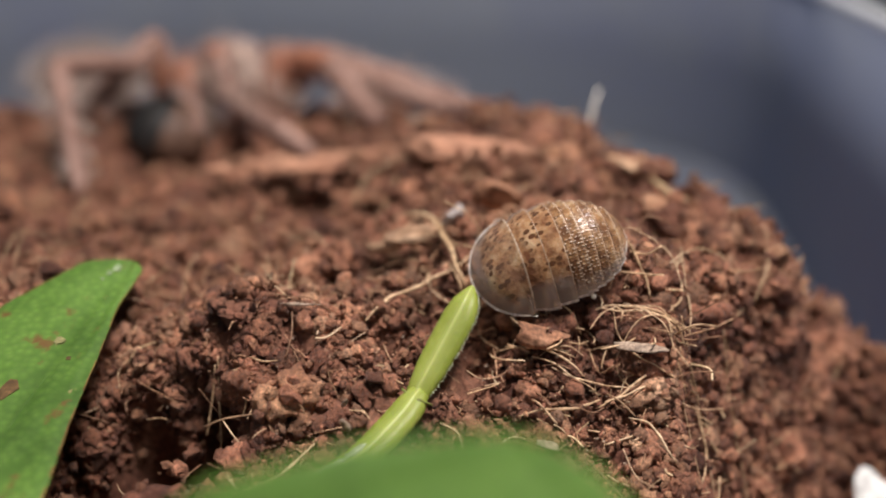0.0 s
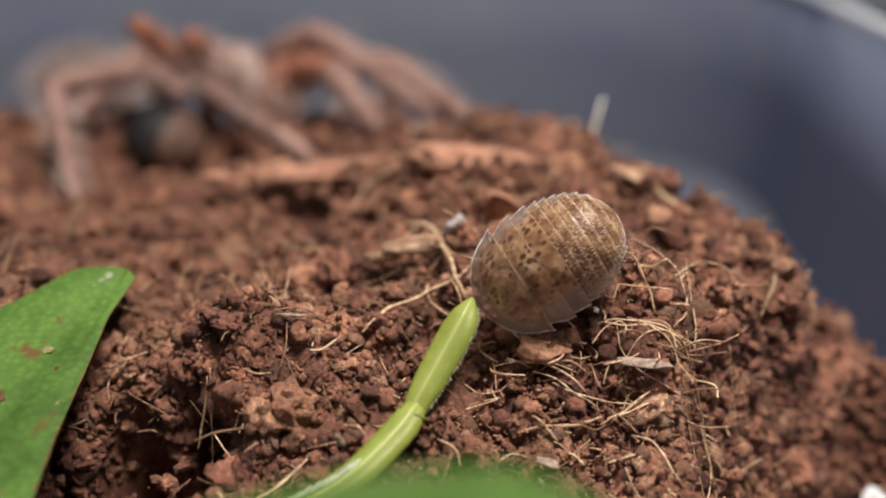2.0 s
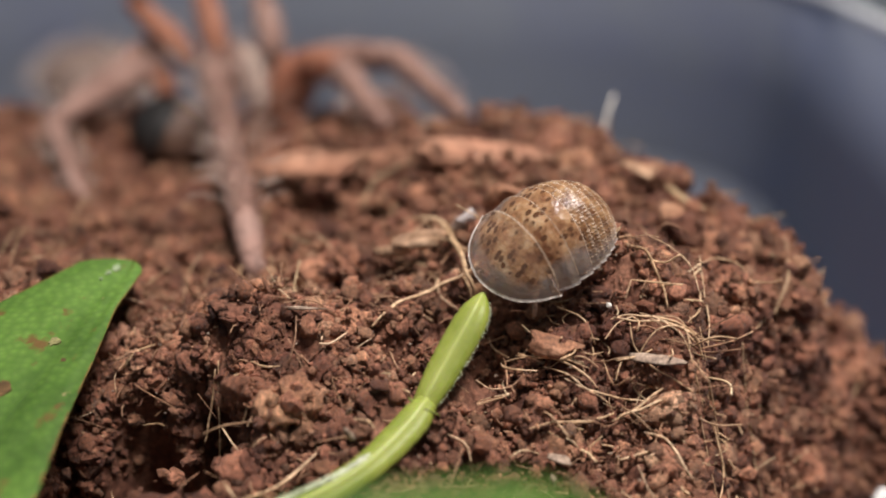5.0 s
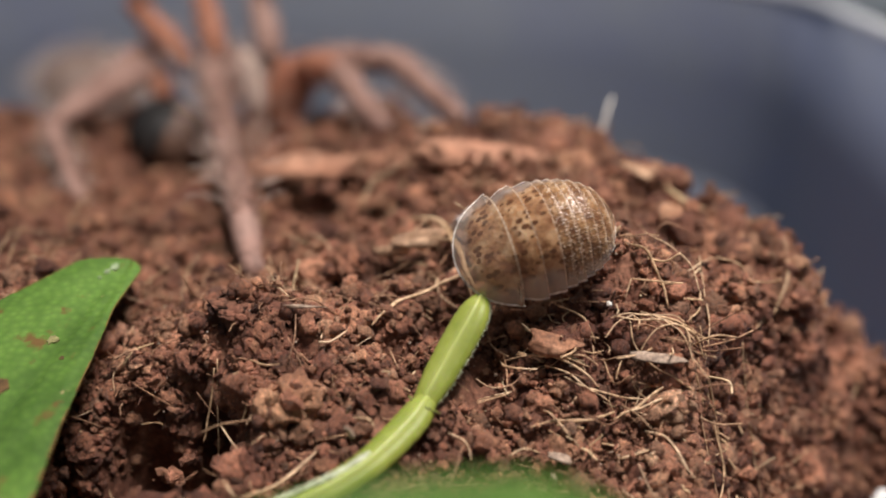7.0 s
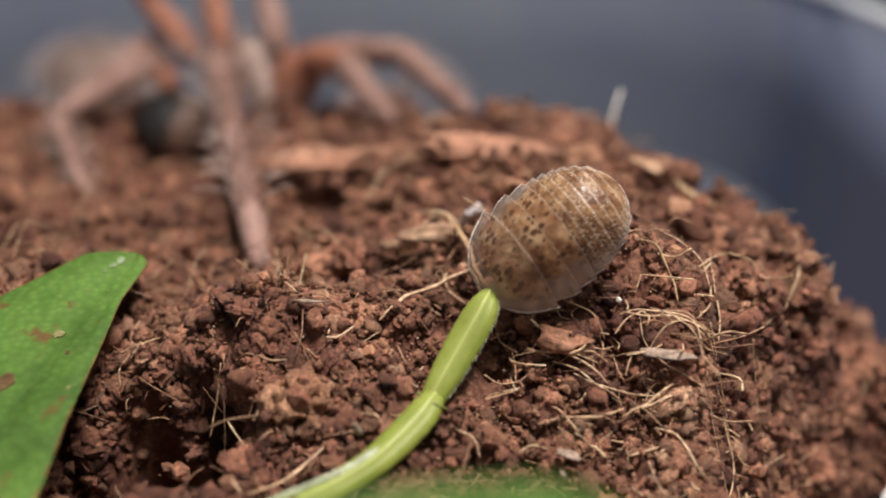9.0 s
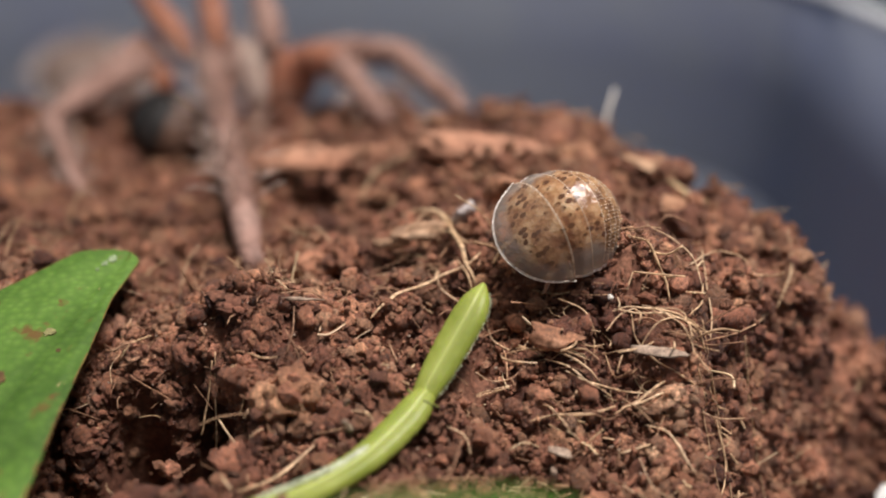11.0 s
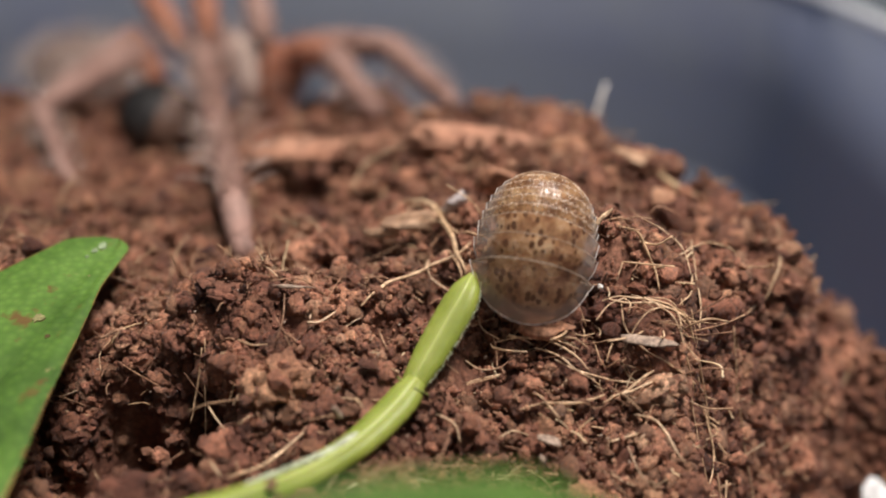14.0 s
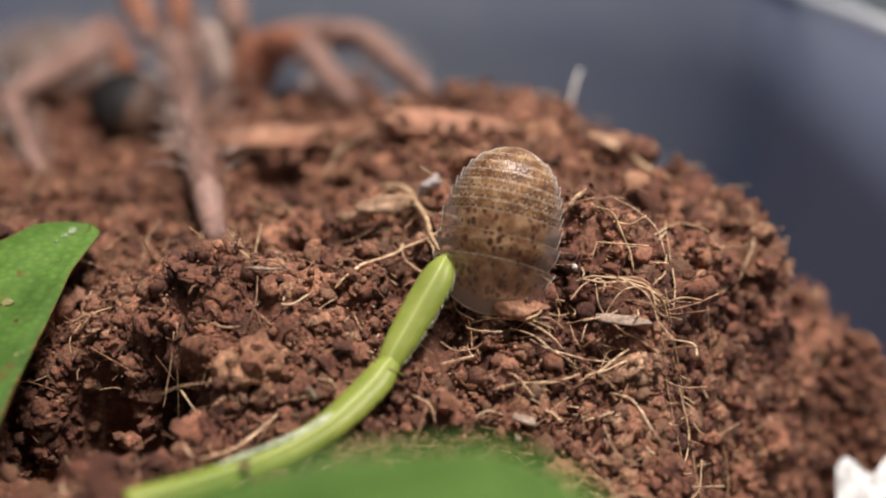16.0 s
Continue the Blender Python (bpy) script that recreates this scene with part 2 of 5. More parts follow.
DARK_BELLY = rough_mat("dark_underside", [(0.3, (0.075, 0.041, 0.028)), (0.7, (0.17, 0.098, 0.068))], 500, 2000, 0.55, 0.0001)


def dark_shell():
    m, n, l, b = material("dark_shell")
    v = coords(n, l)
    l.new(ramp(n, l, noise_tex(n, l, v, 300, 4), [(0.35, (0.008, 0.007, 0.007)), (0.7, (0.028, 0.024, 0.021))]), b.inputs["Base Color"])
    b.inputs["Roughness"].default_value = 0.55
    return m


DARK = dark_shell()


# ---- mesh helpers ----
def mesh_of(name, verts, faces, mats, smooth_faces=True, index=None):
    me = bpy.data.meshes.new(name)
    me.from_pydata([tuple(v) for v in verts], [], faces)
    me.polygons.foreach_set("use_smooth", [smooth_faces] * len(me.polygons))
    for m in (mats if isinstance(mats, (list, tuple)) else [mats]):
        me.materials.append(m)
    if index is not None:
        me.polygons.foreach_set("material_index", index)
    me.update()
    return me


def big_mesh(name, verts, tris, mat):
    """A triangle mesh from arrays."""
    me = bpy.data.meshes.new(name)
    nv, nt = len(verts), len(tris)
    me.vertices.add(nv)
    me.vertices.foreach_set("co", np.asarray(verts, np.float32).ravel())
    me.loops.add(nt * 3)
    me.loops.foreach_set("vertex_index", np.asarray(tris, np.int32).ravel())
    me.polygons.add(nt)
    me.polygons.foreach_set("loop_start", np.arange(nt, dtype=np.int32) * 3)
    me.polygons.foreach_set("use_smooth", np.ones(nt, dtype=bool))
    me.materials.append(mat)
    me.update(calc_edges=True)
    me.validate()
    return me


def part(name, me, parent, label="", at=None):
    ob = new(name, me)
    ob.parent = parent
    if at is not None:
        ob.matrix_basis = at
    if label:
        ob["label"] = label
    return ob


def tube(points, radii, sides=8, flat=1.0, caps=True, wob=0.0):
    """Verts and faces of a tube along points (mm, given out in metres), radius by radius."""
    pts = [Vector(p) for p in points]
    verts, faces = [], []
    ref = Vector((0.13, 0.31, 0.94))
    for i, p in enumerate(pts):
        d = (pts[min(i + 1, len(pts) - 1)] - pts[max(i - 1, 0)]).normalized()
        u = d.cross(ref)
        u = u.normalized() if u.length > 1e-4 else d.orthogonal().normalized()
        w = u.cross(d)
        for k in range(sides):
            a = 2 * math.pi * k / sides
            r = radii[i] * (1 + wob * (random.random() - 0.5))
            verts.append((p + u * math.cos(a) * r + w * math.sin(a) * r * flat) * MM)
    for i in range(len(pts) - 1):
        for k in range(sides):
            k2 = (k + 1) % sides
            faces.append((i * sides + k, i * sides + k2, (i + 1) * sides + k2, (i + 1) * sides + k))
    if caps:
        faces.append(tuple(range(sides))[::-1])
        faces.append(tuple((len(pts) - 1) * sides + k for k in range(sides)))
    return verts, faces


def curve(ctrl, n):
    """Catmull-Rom through the control points."""
    c = [Vector(p) for p in ctrl]
    c = [c[0] * 2 - c[1]] + c + [c[-1] * 2 - c[-2]]
    out = []
    for i in range(1, len(c) - 2):
        for k in range(n):
            t = k / n
            out.append(0.5 * ((2 * c[i]) + (c[i + 1] - c[i - 1]) * t + (2 * c[i - 1] - 5 * c[i] + 4 * c[i + 1] - c[i + 2]) * t * t
                              + (3 * c[i] - c[i - 1] - 3 * c[i + 1] + c[i + 2]) * t ** 3))
    return out + [c[-2]]


def join(*pieces):
    verts, faces = [], []
    for v, f in pieces:
        k = len(verts)
        verts += list(v)
        faces += [tuple(i + k for i in q) for q in f]
    return verts, faces


# ---- the soil ----
def smooth(a, b, v):
    k = np.clip((v - a) / (b - a), 0, 1)
    return k * k * (3 - 2 * k)


def bump(x, y, cx, cy, rx, ry):
    return np.exp(-((x - cx) / rx) ** 2 - ((y - cy) / ry) ** 2)


def pit_depth(x, y):
    """Depth of the burrow's mouth beside the leaf."""
    pit = np.hypot((x + 17.0) / 6.2, (y - 46.4) / 3.5) + 0.25 * np.sin(x * 1.3) * np.cos(y * 1.1)
    return 13.5 * smooth(1.2, 0.35, pit)


HOLLOWS = ((-3.6, 58.8, 1.3), (-2.6, 50.6, 1.0), (0.7, 54.2, 1.1), (3.0, 50.6, 0.7), (11.9, 51.5, 1.1), (18.1, 59.6, 1.7), (22.6, 57.1, 1.6), (-10.0, 48.8, 0.9),
           (-7.7, 49.2, 0.8), (-5.5, 69.6, 1.6), (-0.3, 57.4, 0.9), (12.9, 63.9, 1.5), (15.2, 61.9, 1.5), (-5.9, 52.4, 0.9), (-7.8, 57.2, 1.1))


def soil_height(x, y):
    """Height of the heaped soil over the floor of the tub, millimetres."""
    x, y = np.asarray(x, float), np.asarray(y, float)
    h = 29.6 - 3.9 * smooth(54, 38, y) - 3.0 * smooth(40, 20, y) - 2.5 * smooth(95, 150, y)
    h = h + 5.5 * bump(x, y, 8, 81, 16, 22) + 1.8 * bump(x, y, 9, 56, 9, 8) + 2.4 * bump(x, y, 11.5, 54.0, 3.4, 3.0) - 2.4 * bump(x, y, 5.0, 51.6, 3.2, 2.6)
    h = h + 2.6 * bump(x, y, -10.5, 51, 6.5, 4.0) - 3.0 * bump(x, y, -19.5, 47, 4.2, 5) - 2.0 * bump(x, y, -14, 45, 4, 2.6) - 5.0 * bump(x, y, -27, 39, 8, 8) - 2.0 * bump(x, y, -6, 68, 3, 3) - 3.0 * bump(x, y, -26.5, 93.5, 5, 5)
    h = h - 2.2 * bump(x, y, -19, 66, 6, 5) + 1.2 * bump(x, y, -26, 60, 5, 6)
    h = h - 3.2 * smooth(51, 43, y) * smooth(-3, 4, x)
    h = h - pit_depth(x, y) - 9.0 * bump(x, y, -9.8, 75.0, 2.0, 2.6) - 8.0 * bump(x, y, -28.5, 83.1, 2.4, 3.0) - 4.0 * bump(x, y, -18.6, 96.6, 2.6, 2.6) - 2.5 * bump(x, y, -24.6, 83.8, 3, 3)
    h = h + 2.0 * bump(x, y, 22.7, 70.8, 3.5, 6)
    for cx, cy, r in HOLLOWS:
        h = h - 2.9 * r * bump(x, y, cx, cy, 1.15 * r, 0.8 * r)
    edge = 14.0 + 12.0 * smooth(47, 63, y) - 11.0 * smooth(60, 82, y)
    side = np.clip((x - edge) / 9.5, 0, 1) ** 0.8
    back = smooth(94, 120, y) * smooth(-4, 12, x)
    far = smooth(118, 146, y)
    h = h * (1 - side) * (1 - 0.75 * back) * (1 - 0.8 * far)
    return np.maximum(h, 21.3 * smooth(59.0, 64.5, y + 0.12 * (x - 30)) * smooth(42, 34, x) * smooth(22, 27, x) * smooth(86, 72, y))


def lattice(x, y, seed):
    """Smooth value noise, -1 to 1."""
    xi, yi = np.floor(x).astype(int), np.floor(y).astype(int)
    fx, fy = x - xi, y - yi
    fx, fy = fx * fx * (3 - 2 * fx), fy * fy * (3 - 2 * fy)
    table = np.random.RandomState(seed).rand(256, 256) * 2 - 1

    def at(a, b):
        return table[a % 256, b % 256]
    top = at(xi, yi) * (1 - fx) + at(xi + 1, yi) * fx
    low = at(xi, yi + 1) * (1 - fx) + at(xi + 1, yi + 1) * fx
    return top * (1 - fy) + low * fy


def rough_height(x, y):
    h = soil_height(x, y)
    live = np.clip(h / 8, 0, 1)
    n = 0.9 * lattice(x / 5.2, y / 5.2, 3) + 1.3 * np.abs(lattice(x / 2.6, y / 2.6, 4)) + 0.6 * lattice(x / 1.1, y / 1.1, 5) - 3.0 * np.clip(lattice(x / 3.1, y / 3.1, 8) - 0.3, 0, 1) + 0.28 * lattice(x / 0.5, y / 0.5, 6) + 0.2 * lattice(x / 0.24, y / 0.24, 7)
    return h + live * n - 1.1


def soil_ground():
    xs = np.concatenate([np.arange(-105, -34, 1.3), np.arange(-34, 34, 0.2), np.arange(34, 38, 0.6), np.arange(38.3, 43, 1.2)])
    ys = np.concatenate([np.arange(2, 34, 1.5), np.arange(34, 64, 0.2), np.arange(64, 82, 0.4), np.arange(82, 152, 1.0)])
    gx, gy = np.meshgrid(xs, ys)
    gz = rough_height(gx, gy)
    gx, gy = gx + 0.12 * pit_depth(gx, gy), gy + 0.4 * pit_depth(gx, gy)
    verts = np.stack([gx, gy, np.maximum(gz, 1.2)], -1).reshape(-1, 3) * MM
    nx, ny = len(xs), len(ys)
    i = (np.arange(ny - 1)[:, None] * nx + np.arange(nx - 1)[None]).ravel()
    tris = np.concatenate([np.stack([i, i + 1, i + nx + 1], 1), np.stack([i, i + nx + 1, i + nx], 1)])
    return tagged(new("ground", big_mesh("ground", verts, tris, SOIL)), "heap of crumbly reddish-brown coir soil", "soil", kind="structure")


def ico(sub):
    bm = bmesh.new()
    bmesh.ops.create_icosphere(bm, subdivisions=sub, radius=1)
    v = np.array([p.co[:] for p in bm.verts])
    f = np.array([[p.index for p in q.verts] for q in bm.faces])
    bm.free()
    return v, f


def lump_shapes(sub, count, rng, rugged=0.19):
    """Broken lumps with a ragged, fluffy skin."""
    v, f = ico(sub)
    shapes = []
    for _ in range(count):
        s = v * rng.uniform(0.58, 1.3, 3)
        for _k in range(4):
            d = rng.normal(size=3)
            d /= np.linalg.norm(d)
            over = np.maximum(s @ d - rng.uniform(0.5, 0.95), 0)
            s = s - over[:, None] * d
        off = Vector(rng.uniform(-50, 50, 3))
        wave = np.array([[noise.noise(Vector(p) * 1.7 + off) * 0.42 + noise.noise(Vector(p) * 3.9 + off) * 0.34 + noise.noise(Vector(p) * 8.3 + off) * 0.2] for p in v])
        s = s * (1 + wave * rugged * 5 + rugged * (rng.rand(len(v), 1) - 0.5))
        shapes.append(s)
    return shapes, f


def spins(n, rng):
    q = rng.normal(size=(n, 4))
    q /= np.linalg.norm(q, axis=1, keepdims=True)
    w, a, b, c = q.T
    return np.stack([1 - 2 * (b * b + c * c), 2 * (a * b - c * w), 2 * (a * c + b * w), 2 * (a * b + c * w), 1 - 2 * (a * a + c * c), 2 * (b * c - a * w),
                     2 * (a * c - b * w), 2 * (b * c + a * w), 1 - 2 * (a * a + b * b)], 1).reshape(n, 3, 3)


def strewn(name, centres, r, sub, rng, label, flat=False):
    """Many small lumps as one mesh."""
    shapes, f = lump_shapes(sub, 40, rng)
    n = len(r)
    sunk = pit_depth(centres[:, 0], centres[:, 1])
    centres = centres + np.stack([0.12 * sunk, 0.4 * sunk, 0 * sunk], 1)
    base = np.stack(shapes)[rng.randint(0, len(shapes), n)]
    verts = np.einsum("nij,nkj->nki", spins(n, rng), base * r[:, None, None]) + centres[:, None]
    tris = f[None] + (np.arange(n) * len(shapes[0]))[:, None, None]
    me = big_mesh(name, verts.reshape(-1, 3) * MM, tris.reshape(-1, 3), CRUMB)
    if flat or sub < 2:
        me.polygons.foreach_set("use_smooth", np.zeros(len(me.polygons), dtype=bool))
    return tagged(new(name, me), label, "soil", kind="stuff")


def clear_of_stem(x, y):
    """Distance over the plan from the lying stem."""
    best = np.full(np.shape(x), 1e9)
    line = [(2.6, 50.0), (0.7, 48.3), (-0.8, 46.6), (-4.3, 42.8), (-9.0, 39.0)]
    for (ax, ay), (bx, by) in zip(line, line[1:]):
        k = np.clip(((x - ax) * (bx - ax) + (y - ay) * (by - ay)) / ((bx - ax) ** 2 + (by - ay) ** 2), 0, 1)
        best = np.minimum(best, np.hypot(x - ax - k * (bx - ax), y - ay - k * (by - ay)))
    return best


def clumps(x0, x1, y0, y1, count, rmed, rmax, per, seed, sub, label):
    """Clods, each with a rough skin of crumbs."""
    rng = np.random.RandomState(seed)
    x, y = rng.uniform(x0, x1, count), rng.uniform(y0, y1, count)
    R = np.clip(rmed * np.exp(rng.normal(0, 0.45, count)), rmed * 0.35, rmax)
    near = clear_of_stem(x, y)
    R = np.where(near < 2.2, np.minimum(R, 0.35), R)
    R = np.where(np.hypot((x - 6.5) / 6, (y - 54) / 4) < 1, np.minimum(R, 0.5), R)
    h = rough_height(x, y)
    keep = (h > 2.0) & (near > 1.3) & (pit_depth(x, y) < rng.exponential(5.0, len(x)))
    x, y, R, h = x[keep], y[keep], R[keep], h[keep]
    centres = np.stack([x, y, h + 0.35 * R], 1)
    strewn("soil_lumps", centres, R, sub, rng, label)
    k = rng.poisson(per, len(R)) + 2
    own = np.repeat(np.arange(len(R)), k)
    d = rng.normal(size=(len(own), 3))
    d[:, 2] = np.abs(d[:, 2]) * 0.9 - 0.15
    d /= np.linalg.norm(d, axis=1, keepdims=True)
    r = R[own] * np.clip(0.26 * np.exp(rng.normal(0, 0.5, len(own))), 0.08, 0.55)
    strewn("soil_crumbs", centres[own] + d * (R[own] * rng.uniform(0.7, 1.0, len(own)))[:, None], r, 1, rng, "crumbs clinging to clods of brown soil")


def dust(count, x0, x1, y0, y1, r0, r1, seed, sub=0, pile=0.12, label="fine loose grains of brown soil"):
    rng = np.random.RandomState(seed)
    x, y = rng.uniform(x0, x1, count), rng.uniform(y0, y1, count)
    h = rough_height(x, y)
    keep = (h > 2.0) & (clear_of_stem(x, y) > 0.95) & (pit_depth(x, y) < rng.exponential(5.0, len(x)))
    x, y, h = x[keep], y[keep], h[keep]
    r = np.exp(rng.uniform(math.log(r0), math.log(r1), len(x)))
    strewn("soil_grains", np.stack([x, y, h + r * 0.4 + np.minimum(rng.exponential(pile, len(x)), 0.9)], 1), r, sub, rng, label)


def shreds(count, x0, x1, y0, y1, seed):
    """Torn flat shreds of coir pith on the crumbs."""
    rng = np.random.RandomState(seed)
    x, y = rng.uniform(x0, x1, count), rng.uniform(y0, y1, count)
    keep = (soil_height(x, y) > 4) & (clear_of_stem(x, y) > 1.35) & (pit_depth(x, y) < 2)
    x, y = x[keep], y[keep]
    n = len(x)
    shapes, f = lump_shapes(2, 30, rng, 0.14)
    size = np.exp(rng.uniform(math.log(0.2), math.log(0.62), n))[:, None, None] * np.stack([np.ones(n), rng.uniform(0.2, 0.5, n), rng.uniform(0.06, 0.2, n)], 1)[:, None]
    base = np.stack(shapes)[rng.randint(0, 30, n)] * size
    verts = np.einsum("nij,nkj->nki", spins(n, rng), base) + np.stack([x, y, rough_height(x, y) + rng.uniform(0.2, 0.75, n)], 1)[:, None]
    tris = f[None] + (np.arange(n) * len(shapes[0]))[:, None, None]
    me = big_mesh("coir_shreds", verts.reshape(-1, 3) * MM, tris.reshape(-1, 3), CRUMB)
    tagged(new("coir_shreds", me), "torn brown shreds of coir pith among the crumbs", "soil", kind="stuff")


soil_ground()
clumps(-34, 32, 35, 64, 1300, 0.52, 1.3, 10, 11, 3, "crumbly clods of reddish-brown coir soil")
clumps(-46, 30, 62, 94, 1100, 0.62, 1.5, 8, 12, 2, "clods of brown soil on the heap")
clumps(-80, 20, 92, 135, 600, 0.9, 1.9, 4, 13, 1, "coarse brown soil at the back of the heap")
dust(22000, -34, 32, 35, 66, 0.06, 0.2, 14, 1, pile=0.45)
dust(4000, -33, 30, 36, 63, 0.16, 0.34, 17, 2, 0.3, "packed crumbs of reddish-brown soil")
dust(2000, -33, 30, 36, 63, 0.3, 0.7, 19, 2, 0.3, "coarse crumbs of reddish-brown soil")
dust(3500, -40, 24, 62, 88, 0.3, 0.7, 18, 1, 0.4, "packed crumbs of brown soil further up the heap")
def face_crumbs(count, x0, x1, y0, y1, seed):
    """Crumbs over the steep faces, where a level scatter is too thin."""
    rng = np.random.RandomState(seed)
    x, y = rng.uniform(x0, x1, count), rng.uniform(y0, y1, count)
    gx = (soil_height(x + 0.3, y) - soil_height(x - 0.3, y)) / 0.6
    gy = (soil_height(x, y + 0.3) - soil_height(x, y - 0.3)) / 0.6
    g = np.hypot(gx, gy)
    keep = (rng.rand(count) < np.clip((g - 0.5) / 2.5, 0, 1)) & (soil_height(x, y) > 1.5) & (pit_depth(x, y) < rng.exponential(4.0, count))
    x, y, gx, gy, g = x[keep], y[keep], gx[keep], gy[keep], g[keep]
    r = np.exp(rng.uniform(math.log(0.2), math.log(0.6), len(x)))
    out = r * 0.3 / np.sqrt(1 + g * g)
    strewn("soil_grains", np.stack([x - gx * out, y - gy * out, rough_height(x, y) + out], 1), r, 1, rng, "crumbs of brown soil on the steep faces of the heap")


shreds(3800, -33, 26, 37, 63, 31)
face_crumbs(26000, 12, 36, 36, 70, 23)
face_crumbs(9000, -27, -9, 40, 53, 24)
clumps(12, 36, 36, 84, 620, 0.58, 1.5, 8, 15, 2, "clods of brown soil on the steep side of the heap")
clumps(13, 26, 38, 52, 260, 0.6, 1.4, 7, 16, 2, "clods of brown soil at the steep corner of the heap")


def top(x, y, lift=0.0):
    """A point on the soil."""
    return (x, y, float(rough_height(x, y)) + lift)


def soil_clod(x, y, z, r, rng, label, group):
    """A clod: a broken core under a skin of crumbs."""
    shapes, f = lump_shapes(4, 1, rng, 0.24)
    root = tagged(new("soil_clod"), label, "soil", group)
    root.matrix_basis = Matrix.Translation(Vector((x, y, z)) * MM)
    core = shapes[0] * r
    part("clod_core", big_mesh("clod_core", core * MM, f, CRUMB), root)
    small, g = lump_shapes(1, 12, rng)
    verts, tris = [], []
    for k in range(int(60 + 40 * r)):
        s = small[k % 12] * r * rng.uniform(0.07, 0.3) + core[rng.randint(len(core))] * rng.uniform(0.85, 1.0)
        tris.append(g + len(verts) * len(s))
        verts.append(s)
    skin = part("crumb_skin", big_mesh("crumb_skin", np.concatenate(verts) * MM, np.concatenate(tris), CRUMB), root)
    tagged(skin, kind="stuff")


def soil_clods():
    rng = np.random.RandomState(21)
    for i in range(44):
        x, y = rng.uniform(-30, 24), 37 + 38 * rng.rand() ** 1.4
        r = rng.uniform(0.6, 1.2)
        if clear_of_stem(x, y) < 3 or np.hypot((x - 6.5) / 6, (y - 54) / 4) < 1:
            continue
        soil_clod(*top(x, y, r * 0.3), r, rng, "rough clod of reddish-brown soil among crumbs", "clods on the heap")
    for x, y, r in ((21.5, 53.0, 1.5), (24.5, 56.0, 1.8), (27.5, 60.5, 1.9), (22.0, 49.5, 1.4), (29.5, 64.5, 1.8), (19.5, 46.5, 1.3), (25.5, 52.0, 1.5)):
        soil_clod(*top(x, y, r * 0.25), r, rng, "large crumbly clod jutting from the heap's corner", "clods at the corner")


soil_clods()


# ---- the tub ----
def tub():
    """Wall with thickness, rounded corners, and a lip; the plan is turned a little."""
    x0, x1, y0, y1, rad, turn = -129, 46.2, -45, 218, 55, -8.0
    plan = []
    for cx, cy, a0 in ((x1 - rad, y1 - rad, 0), (x0 + rad, y1 - rad, 90), (x0 + rad, y0 + rad, 180), (x1 - rad, y0 + rad, 270)):
        for k in range(9):
            a = radians(a0 + 90 * k / 8)
            plan.append((cx, cy, math.cos(a), math.sin(a)))
    c, s = math.cos(radians(turn)), math.sin(radians(turn))

    def ring(grow, z):
        out = []
        for cx, cy, ax, ay in plan:
            px, py = cx + ax * (rad + grow), cy + ay * (rad + grow)
            px0, py0 = px - 33.0, py - 60.0
            out.append(((33.0 + px0 * c - py0 * s) * MM, (60 + px0 * s + py0 * c) * MM, z * MM))
        return out
    n = len(plan)

    def shell(rings):
        verts, faces = [], []
        for r in rings:
            verts += r
        for i in range(len(rings) - 1):
            for k in range(n):
                k2 = (k + 1) % n
                faces.append((i * n + k, i * n + k2, (i + 1) * n + k2, (i + 1) * n + k))
        return verts, faces
    root = tagged(new("tub_wall"), "dark blue-grey plastic tub wall with a pale lip", "tub", kind="structure")
    v, f = shell([ring(-2, 0), ring(-0.8, 20), ring(0, 38.2), ring(1.2, 38.2), ring(0.4, 20), ring(-0.4, 0)])
    part("wall", mesh_of("wall", v, f, WALL), root)
    v, f = shell([ring(-0.3, 38.3), ring(-0.3, 39.2), ring(0.0, 39.4), ring(1.1, 39.4), ring(1.5, 39.1), ring(1.5, 37.8), ring(1.3, 37.8), ring(1.3, 38.3), ring(-0.3, 38.3)])
    part("lip", mesh_of("lip", v, f, RIM), root, "pale shiny plastic lip")
    r = ring(-2.1, 0.6) + ring(-2.1, 0.0)
    faces = [tuple(range(n)), tuple(range(n, 2 * n))[::-1]] + [(k, n + k, n + (k + 1) % n, (k + 1) % n) for k in range(n)]
    tagged(new("floor", mesh_of("floor", r, faces, WALL, False)), "dark blue-grey plastic floor of the tub", "floor", kind="structure")


tub()


def paper_scrap():
    """A scrap of white paper on the floor beside the heap, slightly wavy."""
    nx, ny = 14, 30
    verts, faces = [], []
    for layer in (0.35, 0.0):
        for j in range(ny):
            for i in range(nx):
                x, y = 30.2 + 9.0 * i / (nx - 1) + 0.05 * j, 52.5 + 7.5 * j / (ny - 1) + 0.5 * math.sin(i * 1.3)
                verts.append((x * MM, y * MM, (3.9 + 1.15 * (y - 52.5) + layer * 0.6 + 0.4 * (1 + noise.noise(Vector((x * 0.15, y * 0.15, 0))))) * MM))
    m = nx * ny
    for j in range(ny - 1):
        for i in range(nx - 1):
            q = (j * nx + i, j * nx + i + 1, (j + 1) * nx + i + 1, (j + 1) * nx + i)
            faces += [q, tuple(k + m for k in q[::-1])]
    tagged(new("paper_scrap", mesh_of("paper_scrap", verts, faces, PAPER)), "scrap of white paper against the foot of the heap", "paper")


